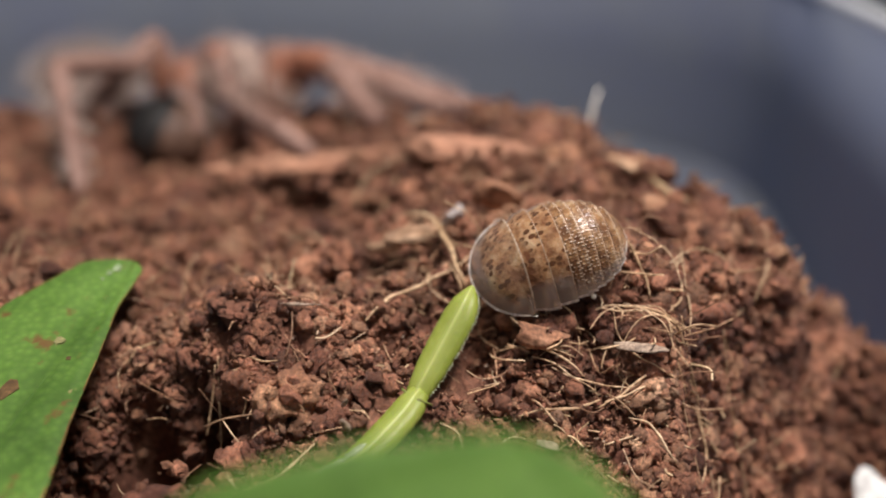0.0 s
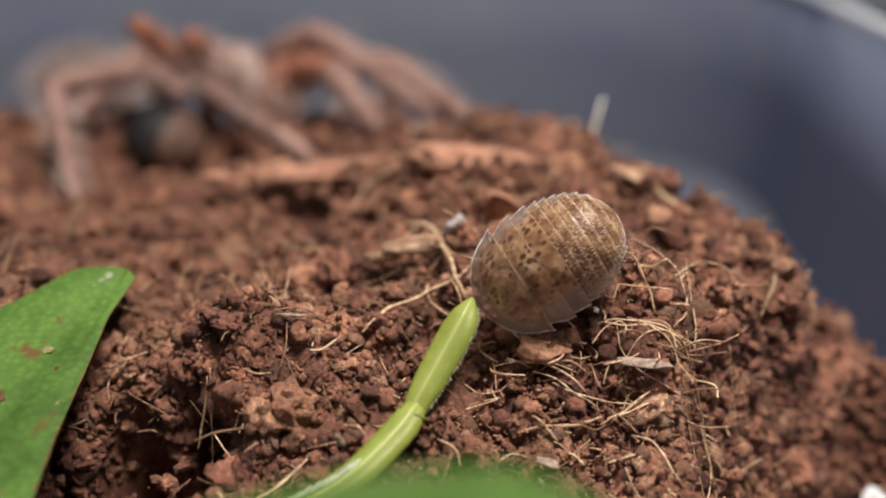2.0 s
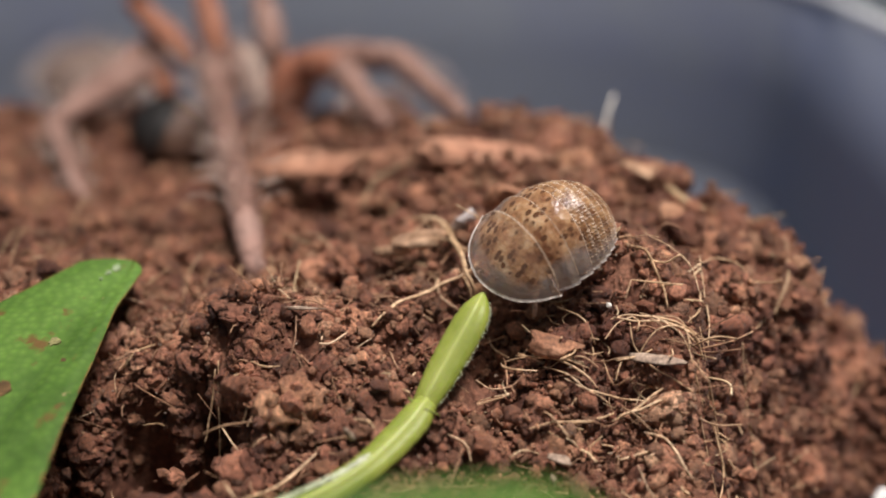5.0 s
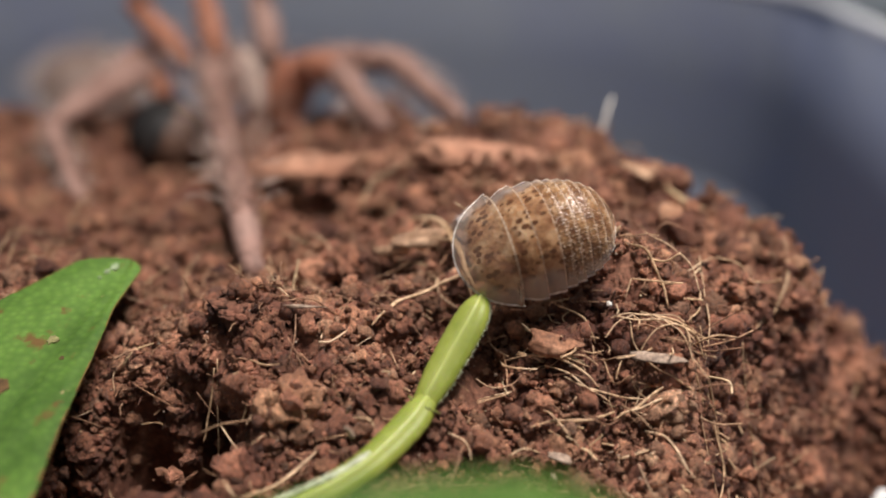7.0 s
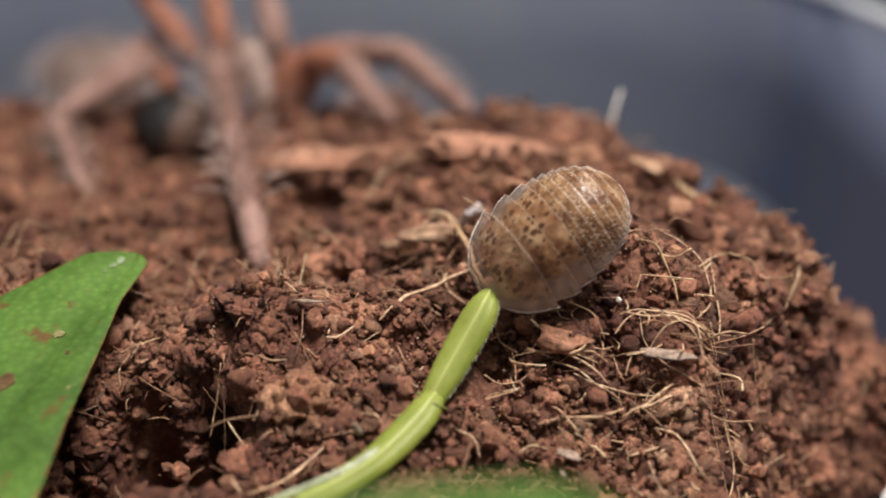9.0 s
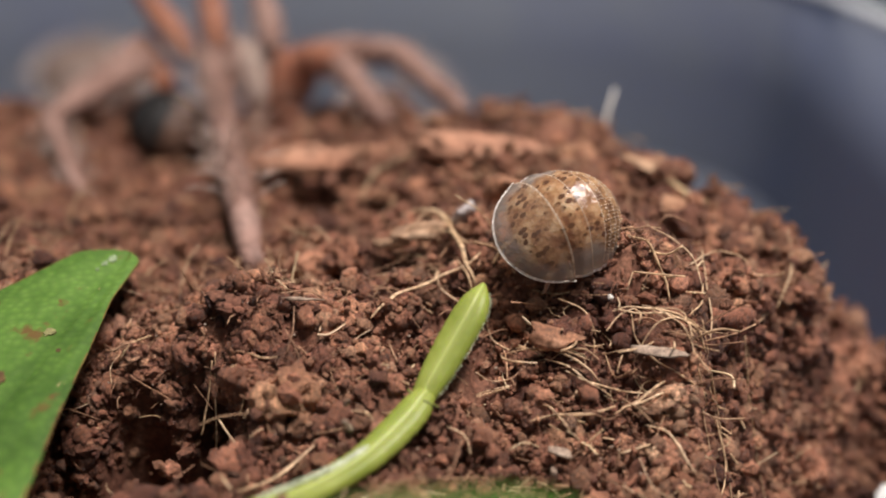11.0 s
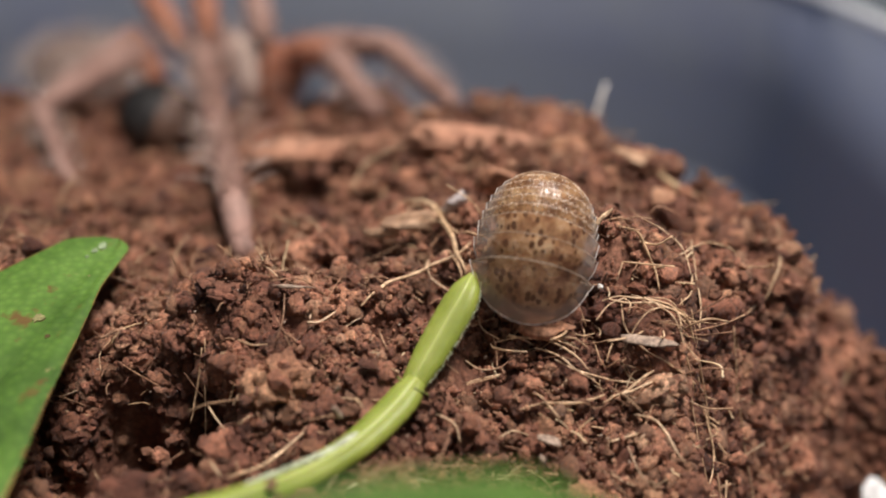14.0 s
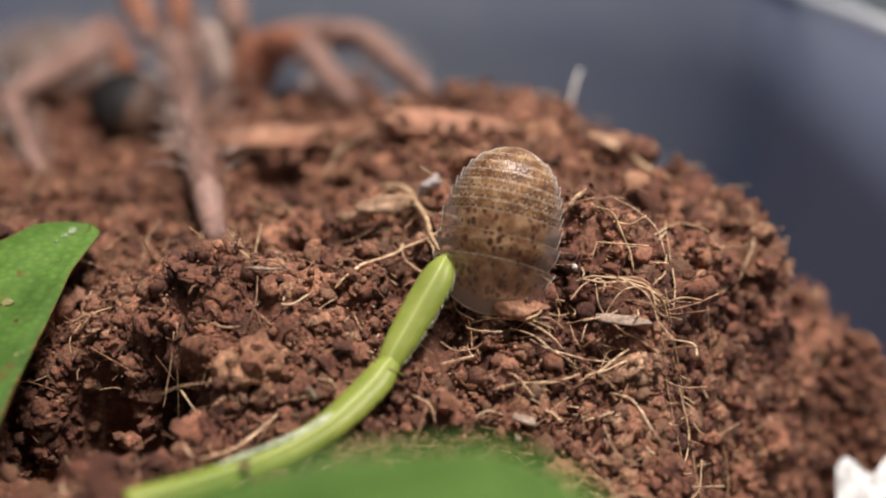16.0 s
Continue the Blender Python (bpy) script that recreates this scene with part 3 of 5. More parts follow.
paper_scrap()
tagged(new("table", mesh_of("table", [(-0.45, -0.4, -0.002), (0.4, -0.4, -0.002), (0.4, 0.5, -0.002), (-0.45, 0.5, -0.002), (-0.45, -0.4, -0.03), (0.4, -0.4, -0.03), (0.4, 0.5, -0.03), (-0.45, 0.5, -0.03)],
                            [(0, 1, 2, 3), (7, 6, 5, 4), (0, 4, 5, 1), (1, 5, 6, 2), (2, 6, 7, 3), (3, 7, 4, 0)], TABLE, False)),
       "dark matt table top under the tub", "table", kind="structure")


# ---- the eaten stem ----
def blade(ctrl, widths, thick, keel, rows_n, cols, serrate=0.0):
    """A flattened stem piece: loft along ctrl, with a raised keel and finely toothed edges."""
    pts = curve(ctrl, rows_n)
    n = len(pts)
    verts, faces = [], []
    eye = Vector((0.0, -0.55, 0.83))
    for i, p in enumerate(pts):
        d = (pts[min(i + 1, n - 1)] - pts[max(i - 1, 0)]).normalized()
        side = d.cross(eye).normalized()
        up = side.cross(d).normalized()
        t = i / (n - 1)
        w0 = np.interp(t, [k / (len(widths) - 1) for k in range(len(widths))], widths)
        ragged = 1 + serrate * (random.random() - 0.5)
        for k in range(cols):
            a = 2 * math.pi * k / cols
            ca, sa = math.cos(a), math.sin(a)
            lift = thick * sa + (keel * (math.exp(-(ca / 0.13) ** 2) - 0.5 * math.exp(-((abs(ca) - 0.4) / 0.2) ** 2)) if sa > 0 else 0)
            w = w0 * (ragged if abs(ca) > 0.93 else 1.0)
            shrink = min(1.0, w0 / max(widths) + 0.15)
            verts.append((p + side * ca * w + up * lift * shrink) * MM)
    for i in range(n - 1):
        for k in range(cols):
            k2 = (k + 1) % cols
            faces.append((i * cols + k, i * cols + k2, (i + 1) * cols + k2, (i + 1) * cols + k))
    faces += [tuple(range(cols))[::-1], tuple((n - 1) * cols + k for k in range(cols))]
    return verts, faces


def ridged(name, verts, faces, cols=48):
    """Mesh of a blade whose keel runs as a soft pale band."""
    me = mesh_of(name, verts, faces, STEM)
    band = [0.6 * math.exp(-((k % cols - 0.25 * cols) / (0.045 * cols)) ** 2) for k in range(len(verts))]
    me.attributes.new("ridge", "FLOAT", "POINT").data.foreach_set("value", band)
    return me


def eaten_stem():
    root = tagged(new("plant_stem"), "juicy yellow-green plant stem with a joint, lying on soil", "stem")
    v, f = blade([(2.45, 50.2, 33.3), (1.75, 49.0, 32.2), (0.45, 47.6, 30.3), (-0.9, 46.1, 28.4)], [0.14, 0.5, 0.75, 0.9, 0.98, 1.0, 0.98, 0.95, 0.9, 0.8, 0.66], 0.55, 0.10, 26, 48, 0.05)
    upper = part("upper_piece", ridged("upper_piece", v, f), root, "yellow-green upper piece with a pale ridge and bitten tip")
    n = len(v) // 48
    fuzz = []
    for i in range(8, n - 2):
        for k in (22, 23, 24, 25):
            if random.random() < 0.45:
                continue
            p = v[i * 48 + k] / MM
            d = (p - v[i * 48 + (k + 24) % 48] / MM).normalized() + Vector((random.uniform(-0.5, 0.5), random.uniform(-0.5, 0.5), random.uniform(-0.5, 0.5)))
            fuzz.append(tube([p, p + d.normalized() * random.uniform(0.04, 0.15)], [0.03, 0.008], 4))
    part("edge_fuzz", mesh_of("edge_fuzz", *join(*fuzz), STEM_DRY), upper, "fine whitish fuzz along the edge")
    v, f = blade([(-0.7, 46.1, 28.6), (-1.8, 44.6, 27.8), (-3.8, 42.5, 26.8), (-6.1, 40.5, 26.4), (-8.5, 38.3, 26.6), (-11.9, 35.7, 27.0)], [0.6, 0.84, 0.9, 0.9, 0.86, 0.8, 0.76, 0.74, 0.72, 0.7, 0.7, 0.7, 0.7], 0.55, 0.09, 18, 48, 0.05)
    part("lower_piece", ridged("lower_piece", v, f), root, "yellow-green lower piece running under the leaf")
    part("joint", mesh_of("joint", *tube(curve([(-1.7, 46.1, 28.9), (-1.2, 45.5, 28.7), (-0.7, 45.3, 28.6), (-0.2, 45.4, 28.3), (0.1, 45.9, 27.8)], 5), [0.06, 0.1, 0.11, 0.1, 0.11, 0.12, 0.11, 0.1, 0.11, 0.12, 0.12, 0.11, 0.1, 0.11, 0.11, 0.1, 0.1, 0.11, 0.09, 0.07, 0.05], 8, 0.7, wob=0.25), STEM_JOINT), root, "darker creased joint")
    v, f = tube(curve([(-3.5, 42.9, 27.42), (-5.05, 41.6, 27.05), (-6.7, 40.25, 27.0), (-8.6, 38.6, 27.1)], 8), [0.10, 0.2, 0.26, 0.26, 0.22, 0.25, 0.2, 0.25, 0.2, 0.25, 0.28, 0.25, 0.2, 0.24, 0.22, 0.2, 0.2, 0.24, 0.2, 0.2, 0.2, 0.18, 0.15, 0.12, 0.1], 8, 0.6, wob=0.3)
    part("dry_skin", mesh_of("dry_skin", v, f, STEM_DRY), root, "whitish dried skin along the stem")


eaten_stem()


# ---- leaves ----
def leaf(name, tip, axis, side, length, halfwidth, label, bow=0.06, thick=0.16, curl=0.0, mid=0.15, rim=None):
    """A leaf blade from its tip along axis; half-widths by station; both faces and the edge are modelled."""
    tip, axis, side = Vector(tip), Vector(axis).normalized(), Vector(side)
    side = (side - axis * side.dot(axis)).normalized()
    up = axis.cross(side) if axis.cross(side).z > 0 else side.cross(axis)
    nu, nv = 70, 28
    verts, index, faces = [], [], []
    for layer in (1, -1):
        for i in range(nu):
            u = (i / (nu - 1)) ** 1.35
            for k in range(nv):
                s = -1.0 if k == 0 else (1.0 if k == nv - 1 else 0.97 * (-1 + 2 * (k - 1) / (nv - 3)))
                table = halfwidth[0] if s < 0 else halfwidth[1]
                w = np.interp(u, [j / (len(table) - 1) for j in range(len(table))], table)
                w = w * math.sqrt(min(1.0, u * length / 0.8 + 0.002))
                tooth = 1 + (0.006 * math.sin(i * 2.1) if abs(s) > 0.97 else 0)
                z = -bow * length * u * u + curl * (s * w) ** 2 / max(w, 1) - mid * math.exp(-(s * w / 0.8) ** 2) + 0.12 * noise.noise(Vector((u * 9, s * 3, 2.0)))
                e = 1 - abs(s) ** 6
                verts.append((tip + axis * (u * length) + side * (s * w * tooth) + up * (z + layer * thick * (0.25 + 0.75 * e))) * MM)
    m = nu * nv
    for layer in (0, 1):
        for i in range(nu - 1):
            for k in range(nv - 1):
                q = [i * nv + k, i * nv + k + 1, (i + 1) * nv + k + 1, (i + 1) * nv + k]
                q = [a + layer * m for a in q]
                faces.append(tuple(q if layer else q[::-1]))
                index.append(1 if k in (0, nv - 2) and random.random() < 0.8 else 0)
    border = [k for k in range(nv)] + [i * nv + nv - 1 for i in range(1, nu)] + [(nu - 1) * nv + k for k in range(nv - 2, -1, -1)] + [i * nv for i in range(nu - 2, 0, -1)]
    for a, b in zip(border, border[1:] + border[:1]):
        faces.append((a, b, b + m, a + m))
        index.append(1)
    root = tagged(new(name), label, "leaf")
    root.matrix_basis = Matrix.Translation(tip * MM)
    verts = [v - tip * MM for v in verts]
    part("leaf_blade", mesh_of("leaf_blade", verts, faces, [LEAF, rim or LEAF], True, index), root)
    line = [axis * (length * k / 20) + up * (-bow * length * (k / 20) ** 2 - mid + thick * 0.9) for k in range(1, 20)]
    part("midrib", mesh_of("midrib", *tube(line, [0.03 + 0.008 * k for k in range(19)], 8, 0.5), LEAF), root)
    return root, axis, side, up


def leaf_spots(made, places, thick=0.16):
    """Thin irregular patches on a leaf: (along, across, size, material)."""
    root, axis, side, up = made
    rng = np.random.RandomState(8)
    for u, s, size, mat in places:
        n = 14
        c = axis * u + side * s + up * (thick - 0.02)
        rim = [c + (axis * math.cos(6.283 * k / n) * 1.25 + side * math.sin(6.283 * k / n)) * size * rng.uniform(0.55, 1.1) for k in range(n)]
        verts = [p * MM for p in rim] + [(p - up * 0.14) * MM for p in rim] + [(c + up * 0.01) * MM]
        faces = [(k, (k + 1) % n, 2 * n) for k in range(n)] + [(k, n + k, n + (k + 1) % n, (k + 1) % n) for k in range(n)]
        part("spot", mesh_of("spot", verts, faces, mat, False), root, "pale dry patch" if mat == LEAF_PALE else "brown rotten spot")


SPOTTED = leaf("spotted_leaf", (-19.6, 57.3, 32.5), (-0.204, -0.941, -0.262), (0.979, -0.192, -0.072), 46.0,
     ([2.6, 5.1, 7.6, 9.5, 10.5, 11.0, 10.5, 9, 7, 4, 1], [1.1, 1.25, 2.2, 3.05, 4.2, 5.0, 5.6, 5.6, 4.6, 3, 1]), "green leaf with brown spots and a pale patch at its tip", bow=0.0, rim=LEAF_EDGE)
leaf_spots(SPOTTED, [(1.0, -0.5, 0.3, LEAF_PALE), (1.6, -0.75, 0.22, LEAF_PALE), (2.3, -0.9, 0.12, LEAF_PALE), (8.2, -0.7, 0.36, SPOT_TAN), (6.4, -3.2, 0.3, SPOT_BROWN), (12.5, -1.6, 0.75, SPOT_BROWN), (14.2, -2.2, 0.5, SPOT_BROWN),
                     (4.0, -2.4, 0.14, SPOT_BROWN), (9.5, 0.6, 0.16, SPOT_BROWN), (11.0, -3.8, 0.35, SPOT_BROWN)])
NEAR, _, _, _ = leaf("near_leaf", (2.8, 23.1, 39.5), Vector((-0.10, -0.55, -0.62)), Vector((1, 0.05, 0.0)), 24.0,
            ([2.6, 9.0, 11.5, 12.5, 13.0, 13.0, 12.0, 10.0, 7.0, 4.0, 1.0], [1.5, 4.2, 5.2, 5.6, 5.8, 5.8, 5.4, 4.6, 3.4, 2.0, 0.6]), "smooth green leaf curving over the soil in front", bow=0.10, curl=-0.03)


# ---- fibres, chips and sticks ----
def fibre(points, radius, mat=FIBRE, name="root_fibre", label="thin pale straw-coloured root fibre on the soil", taper=0.5):
    radius *= 0.85
    h = [float(rough_height(x, y)) for x, y, _ in points]
    h = [h[0]] + h + [h[-1]]
    ctrl = [(x, y, max(h[i + 1] - 0.25, 0.5 * h[i + 1] + 0.25 * (h[i] + h[i + 2])) + l + 1.5) for i, (x, y, l) in enumerate(points)]
    pts = curve(ctrl, 7)
    for i, p in enumerate(pts):
        p += Vector((noise.noise(p * 0.7), noise.noise(p * 0.7 + Vector((7, 0, 0))), noise.noise(p * 0.7 + Vector((0, 9, 0))))) * radius * 1.6
    n = len(pts)
    v, f = tube(pts, [radius * (1 - taper * abs(2 * i / (n - 1) - 1) ** 2) * (0.75 + 0.5 * random.random()) for i in range(n)], 6, wob=0.35)
    return tagged(new(name, mesh_of(name, v, f, mat)), label, "fibre" if "fibre" in name else "twig", "root fibres in the soil")


fibre([(9.7, 50.4, 0.1), (10.8, 50.3, 0.2), (12.2, 50.3, 0.2), (13.4, 50.1, 0.2), (14.1, 50.0, 0.2), (15.2, 50.1, 0.1)], 0.085)
fibre([(9.9, 50.4, 0.1), (11.0, 50.0, 0.2), (12.5, 49.9, 0.2), (13.5, 49.6, 0.2), (14.5, 49.7, 0.2), (14.9, 49.6, 0.2), (15.7, 50.1, 0.2), (16.4, 50.4, 0.2), (17.0, 50.5, 0.1)], 0.09)
fibre([(10.8, 50.2, 0.1), (11.0, 49.3, 0.2), (11.8, 48.5, 0.2), (13.1, 47.9, 0.2), (14.3, 48.0, 0.2), (16.4, 50.2, 0.2), (18.5, 52.1, 0.2), (20.9, 54.0, 0.2), (22.5, 55.1, 0.2), (23.1, 55.3, 0.2), (23.3, 54.9, 0.1)], 0.08)
fibre([(15.5, 52.9, 0.1), (15.1, 51.8, 0.2), (14.2, 50.5, 0.1)], 0.08)
fibre([(16.2, 56.6, 0.1), (15.7, 53.3, 0.2), (15.7, 51.6, 0.2), (15.5, 50.4, 0.1)], 0.06)
fibre([(20.5, 55.2, 0.1), (20.1, 54.8, 0.2), (18.9, 53.6, 0.2), (18.8, 53.3, 0.2), (19.3, 53.4, 0.1)], 0.07)
fibre([(18.7, 52.6, 0.1), (20.3, 53.7, 0.2), (21.8, 54.7, 0.2), (22.8, 55.0, 0.2), (22.3, 54.4, 0.1)], 0.08)
fibre([(4.9, 46.1, 0.1), (6.1, 46.2, 0.2), (7.8, 46.3, 0.2), (8.9, 46.6, 0.2), (9.6, 47.0, 0.1)], 0.12)
fibre([(9.5, 46.6, 0.1), (10.7, 47.0, 0.2), (11.9, 47.5, 0.2), (12.4, 47.7, 0.1)], 0.1)
fibre([(9.9, 46.6, 0.1), (11.2, 47.0, 0.2), (12.7, 47.5, 0.1)], 0.08)
fibre([(4.3, 49.4, 0.1), (5.3, 49.0, 0.2), (6.6, 48.5, 0.2), (8.1, 48.2, 0.2), (8.9, 48.1, 0.1)], 0.085)
fibre([(3.5, 49.9, 0.1), (3.7, 48.8, 0.2), (5.5, 48.2, 0.1)], 0.085)
fibre([(5.9, 48.6, 0.1), (7.2, 48.0, 0.2), (8.1, 47.5, 0.2), (9.4, 47.2, 0.1)], 0.075)
fibre([(6.8, 48.6, 0.1), (8.0, 48.7, 0.2), (8.9, 48.8, 0.1)], 0.07)
fibre([(8.7, 49.4, 0.1), (8.7, 49.1, 0.2), (8.6, 48.8, 0.1)], 0.065)
fibre([(11.2, 46.1, 0.1), (12.2, 45.7, 0.2), (12.7, 45.2, 0.2), (13.1, 44.6, 0.2), (13.6, 44.0, 0.1)], 0.08)
fibre([(14.6, 49.1, 0.1), (14.9, 49.1, 0.2), (15.5, 49.5, 0.1)], 0.07)
fibre([(17.9, 52.7, 0.1), (17.2, 51.9, 0.2), (16.4, 51.0, 0.1)], 0.06)
fibre([(10.3, 49.1, 0.1), (10.1, 48.8, 0.2), (9.9, 48.5, 0.1)], 0.06)
fibre([(13.0, 50.6, 0.1), (13.6, 50.2, 0.2), (14.0, 49.4, 0.2), (14.4, 49.1, 0.1)], 0.06)
fibre([(12.6, 50.4, 0.1), (14.0, 50.1, 0.2), (15.0, 50.4, 0.2), (16.3, 51.2, 0.1)], 0.055)
fibre([(16.3, 51.9, 0.1), (16.7, 51.8, 0.2), (17.0, 51.9, 0.1)], 0.06)
fibre([(-12.9, 49.6, 0.1), (-13.1, 49.4, 0.2), (-13.5, 49.3, 0.2), (-13.8, 49.1, 0.1)], 0.08)
fibre([(-11.1, 48.1, 0.1), (-11.5, 47.9, 0.2), (-12.2, 48.4, 0.1)], 0.07)
fibre([(-10.7, 48.8, 0.1), (-9.9, 48.1, 0.2), (-8.8, 47.5, 0.1)], 0.07)
fibre([(-10.0, 41.1, 0.1), (-9.4, 42.0, 0.2), (-8.1, 43.0, 0.2), (-7.1, 44.0, 0.2), (-6.6, 44.6, 0.1)], 0.1)
fibre([(-7.6, 56.2, 0.1), (-6.3, 51.9, 0.2), (-5.3, 50.9, 0.1)], 0.09)
fibre([(-3.9, 50.6, 0.1), (-3.1, 51.5, 0.2), (-2.6, 52.7, 0.2), (-1.1, 53.7, 0.2), (1.3, 55.1, 0.2), (2.4, 55.8, 0.1)], 0.12)
fibre([(1.0, 57.0, 0.1), (1.5, 55.1, 0.2), (1.9, 53.8, 0.1)], 0.09)
fibre([(-11.1, 42.4, 0.1), (-10.3, 41.1, 0.1)], 0.08)
fibre([(-11.0, 46.9, 0.1), (-10.6, 47.1, 0.1)], 0.07)
fibre([(-4.6, 45.1, 0.1), (-3.8, 44.6, 0.2), (-3.4, 44.1, 0.1)], 0.06)
fibre([(-5.2, 69.2, 0.1), (-4.1, 71.0, 0.2), (-2.7, 72.5, 0.1)], 0.09)
fibre([(-4.2, 69.8, 0.1), (-2.6, 65.9, 0.2), (-0.5, 62.4, 0.2), (0.7, 60.3, 0.1)], 0.2)
fibre([(-0.6, 63.2, 0.1), (0.6, 59.4, 0.2), (1.4, 56.1, 0.2), (2.0, 53.9, 0.1)], 0.19)
fibre([(0.2, 61.6, 0.1), (1.1, 58.4, 0.2), (1.9, 57.3, 0.1)], 0.14)
fibre([(17.9, 70.0, 0.1), (18.6, 66.9, 0.2), (19.4, 64.8, 0.1)], 0.14)
fibre([(10.7, 52.6, 0.1), (12.0, 52.8, 0.2), (12.9, 52.2, 0.2), (13.2, 51.3, 0.1)], 0.09)
fibre([(14.7, 53.3, 0.1), (16.9, 56.3, 0.2), (18.2, 56.4, 0.2), (18.5, 55.0, 0.1)], 0.08)
fibre([(-9.9, 66.7, 0.3), (-8.0, 62.8, 0.6), (-6.4, 58.6, 0.6)], 0.07)
fibre([(-6.3, 71.3, 0.3), (-5.1, 73.8, 0.8), (-2.9, 74.5, 0.8), (-1.1, 74.4, 0.4)], 0.10)
fibre([(-28.2, 58.8, 0.6), (-29.1, 62.5, 1.2), (-29.6, 65.7, 1.0)], 0.05)
fibre([(-30.0, 61.0, 0.6), (-29.8, 64.3, 1.4), (-26.8, 61.7, 1.0)], 0.05)
fibre([(-27.9, 68.8, 0.4), (-27.9, 71.4, 1.2), (-27.7, 73.3, 1.4)], 0.06)
fibre([(-17.5, 49.7, 0.5), (-16.5, 49.3, 0.9), (-16.0, 48.9, 0.8)], 0.07)
fibre([(28.1, 59.4, 0.6), (30.8, 63.1, 1.2), (31.2, 63.3, 1.4)], 0.06)
fibre([(21.2, 56.1, 0.6), (22.7, 58.6, 1.2), (23.4, 61.9, 1.2)], 0.06)

fibre([(-12.7, 49.6, 0.2), (-12.9, 48.9, 0.3), (-13.3, 48.2, 0.5), (-13.5, 47.6, 0.6)], 0.07)
fibre([(6.7, 49.1, 0.4), (8.2, 48.7, 0.35), (8.7, 48.9, 0.45), (9.3, 49.3, 0.3)], 0.055, label="thin pale root fibre on the soil")
fibre([(3.7, 49.4, 0.2), (5.1, 48.9, 0.35), (6.7, 48.5, 0.45), (8.3, 48.3, 0.3)], 0.06, label="thin pale root fibre on the soil")
fibre([(6.9, 48.0, 0.2), (9.3, 47.5, 0.35), (11.5, 47.4, 0.25)], 0.07)
fibre([(9.0, 53.0, 0.2), (9.7, 53.1, 0.5), (10.4, 53.1, 0.8)], 0.2, label="short thick straw-coloured stalk in the soil", taper=0.8)
fibre([(3.1, 54.7, 0.2), (4.1, 55.2, 0.2), (5.1, 55.7, 0.2)], 0.17, label="short thick straw-coloured stalk in the soil", taper=0.4)


def tangle():
    """A matted nest of fine fibres on the slope."""
    rng = np.random.RandomState(77)
    for _ in range(10):
        x, y = rng.uniform(9, 19), rng.uniform(47.5, 56)
        a, ln = rng.normal(-0.35, 0.6), rng.uniform(3.5, 7)
        pts = []
        for k in range(4):
            pts.append((x, y, rng.uniform(0.3, 1.1)))
            x, y = x + math.cos(a) * ln / 3, y + math.sin(a) * ln / 3
            a += rng.normal(0, 0.75)
        fibre(pts, rng.uniform(0.045, 0.075))


tangle()


def loose_fibres(name, count, near_share, r0, r1, mat, seed, label, near_box=(-30, 28, 37, 62)):
    rng = np.random.RandomState(seed)
    pieces = []
    for i in range(count):
        near = i < count * near_share
        x, y = (rng.uniform(*near_box[:2]), rng.uniform(*near_box[2:])) if near else (rng.uniform(-45, 24), rng.uniform(62, 100))
        if soil_height(x, y) < 4 or clear_of_stem(x, y) < 1.5 or pit_depth(x, y) > 3:
            continue
        a, ln = rng.uniform(0, 6.28), rng.uniform(0.6, 3.2)
        p = Vector(top(x, y, 0.75))
        d = Vector((math.cos(a), math.sin(a), rng.normal(0, 0.35))) * ln
        bend = Vector(rng.normal(0, 0.25, 3)) * ln
        r = rng.uniform(r0, r1)
        pts = curve([p, p + d * 0.5 + bend * 0.5, p + d], 4)
        pieces.append(tube(pts, [r] * len(pts), 4))
    v, f = join(*pieces)
    tagged(new(name, mesh_of(name, v, f, mat)), label, "fibre", kind="stuff")


loose_fibres("loose_fibres", 420, 0.67, 0.025, 0.07, FIBRE, 5, "short loose plant fibres strewn over the soil")
loose_fibres("coir_fibres", 1500, 0.75, 0.02, 0.06, COIR, 6, "short brown coir fibres matted into the soil")
loose_fibres("straw_bits", 150, 1.0, 0.03, 0.07, FIBRE, 15, "short bits of pale straw on the slope", (3, 20, 42, 53))


def pale_flecks():
    rng = np.random.RandomState(9)
    n = 240
    x, y = rng.uniform(-26, 24, n), rng.uniform(38, 62, n)
    r = rng.uniform(0.05, 0.12, n)
    shapes, f = lump_shapes(1, 10, rng)
    verts = np.einsum("nij,nkj->nki", spins(n, rng), np.stack(shapes)[rng.randint(0, 10, n)] * r[:, None, None]) + np.stack([x, y, rough_height(x, y) + 0.9], 1)[:, None]
    tris = f[None] + (np.arange(n) * len(shapes[0]))[:, None, None]
    tagged(new("pale_flecks", big_mesh("pale_flecks", verts.reshape(-1, 3) * MM, tris.reshape(-1, 3), PALE)), "tiny pale flecks of husk and sand in the soil", "fleck", kind="stuff")


pale_flecks()


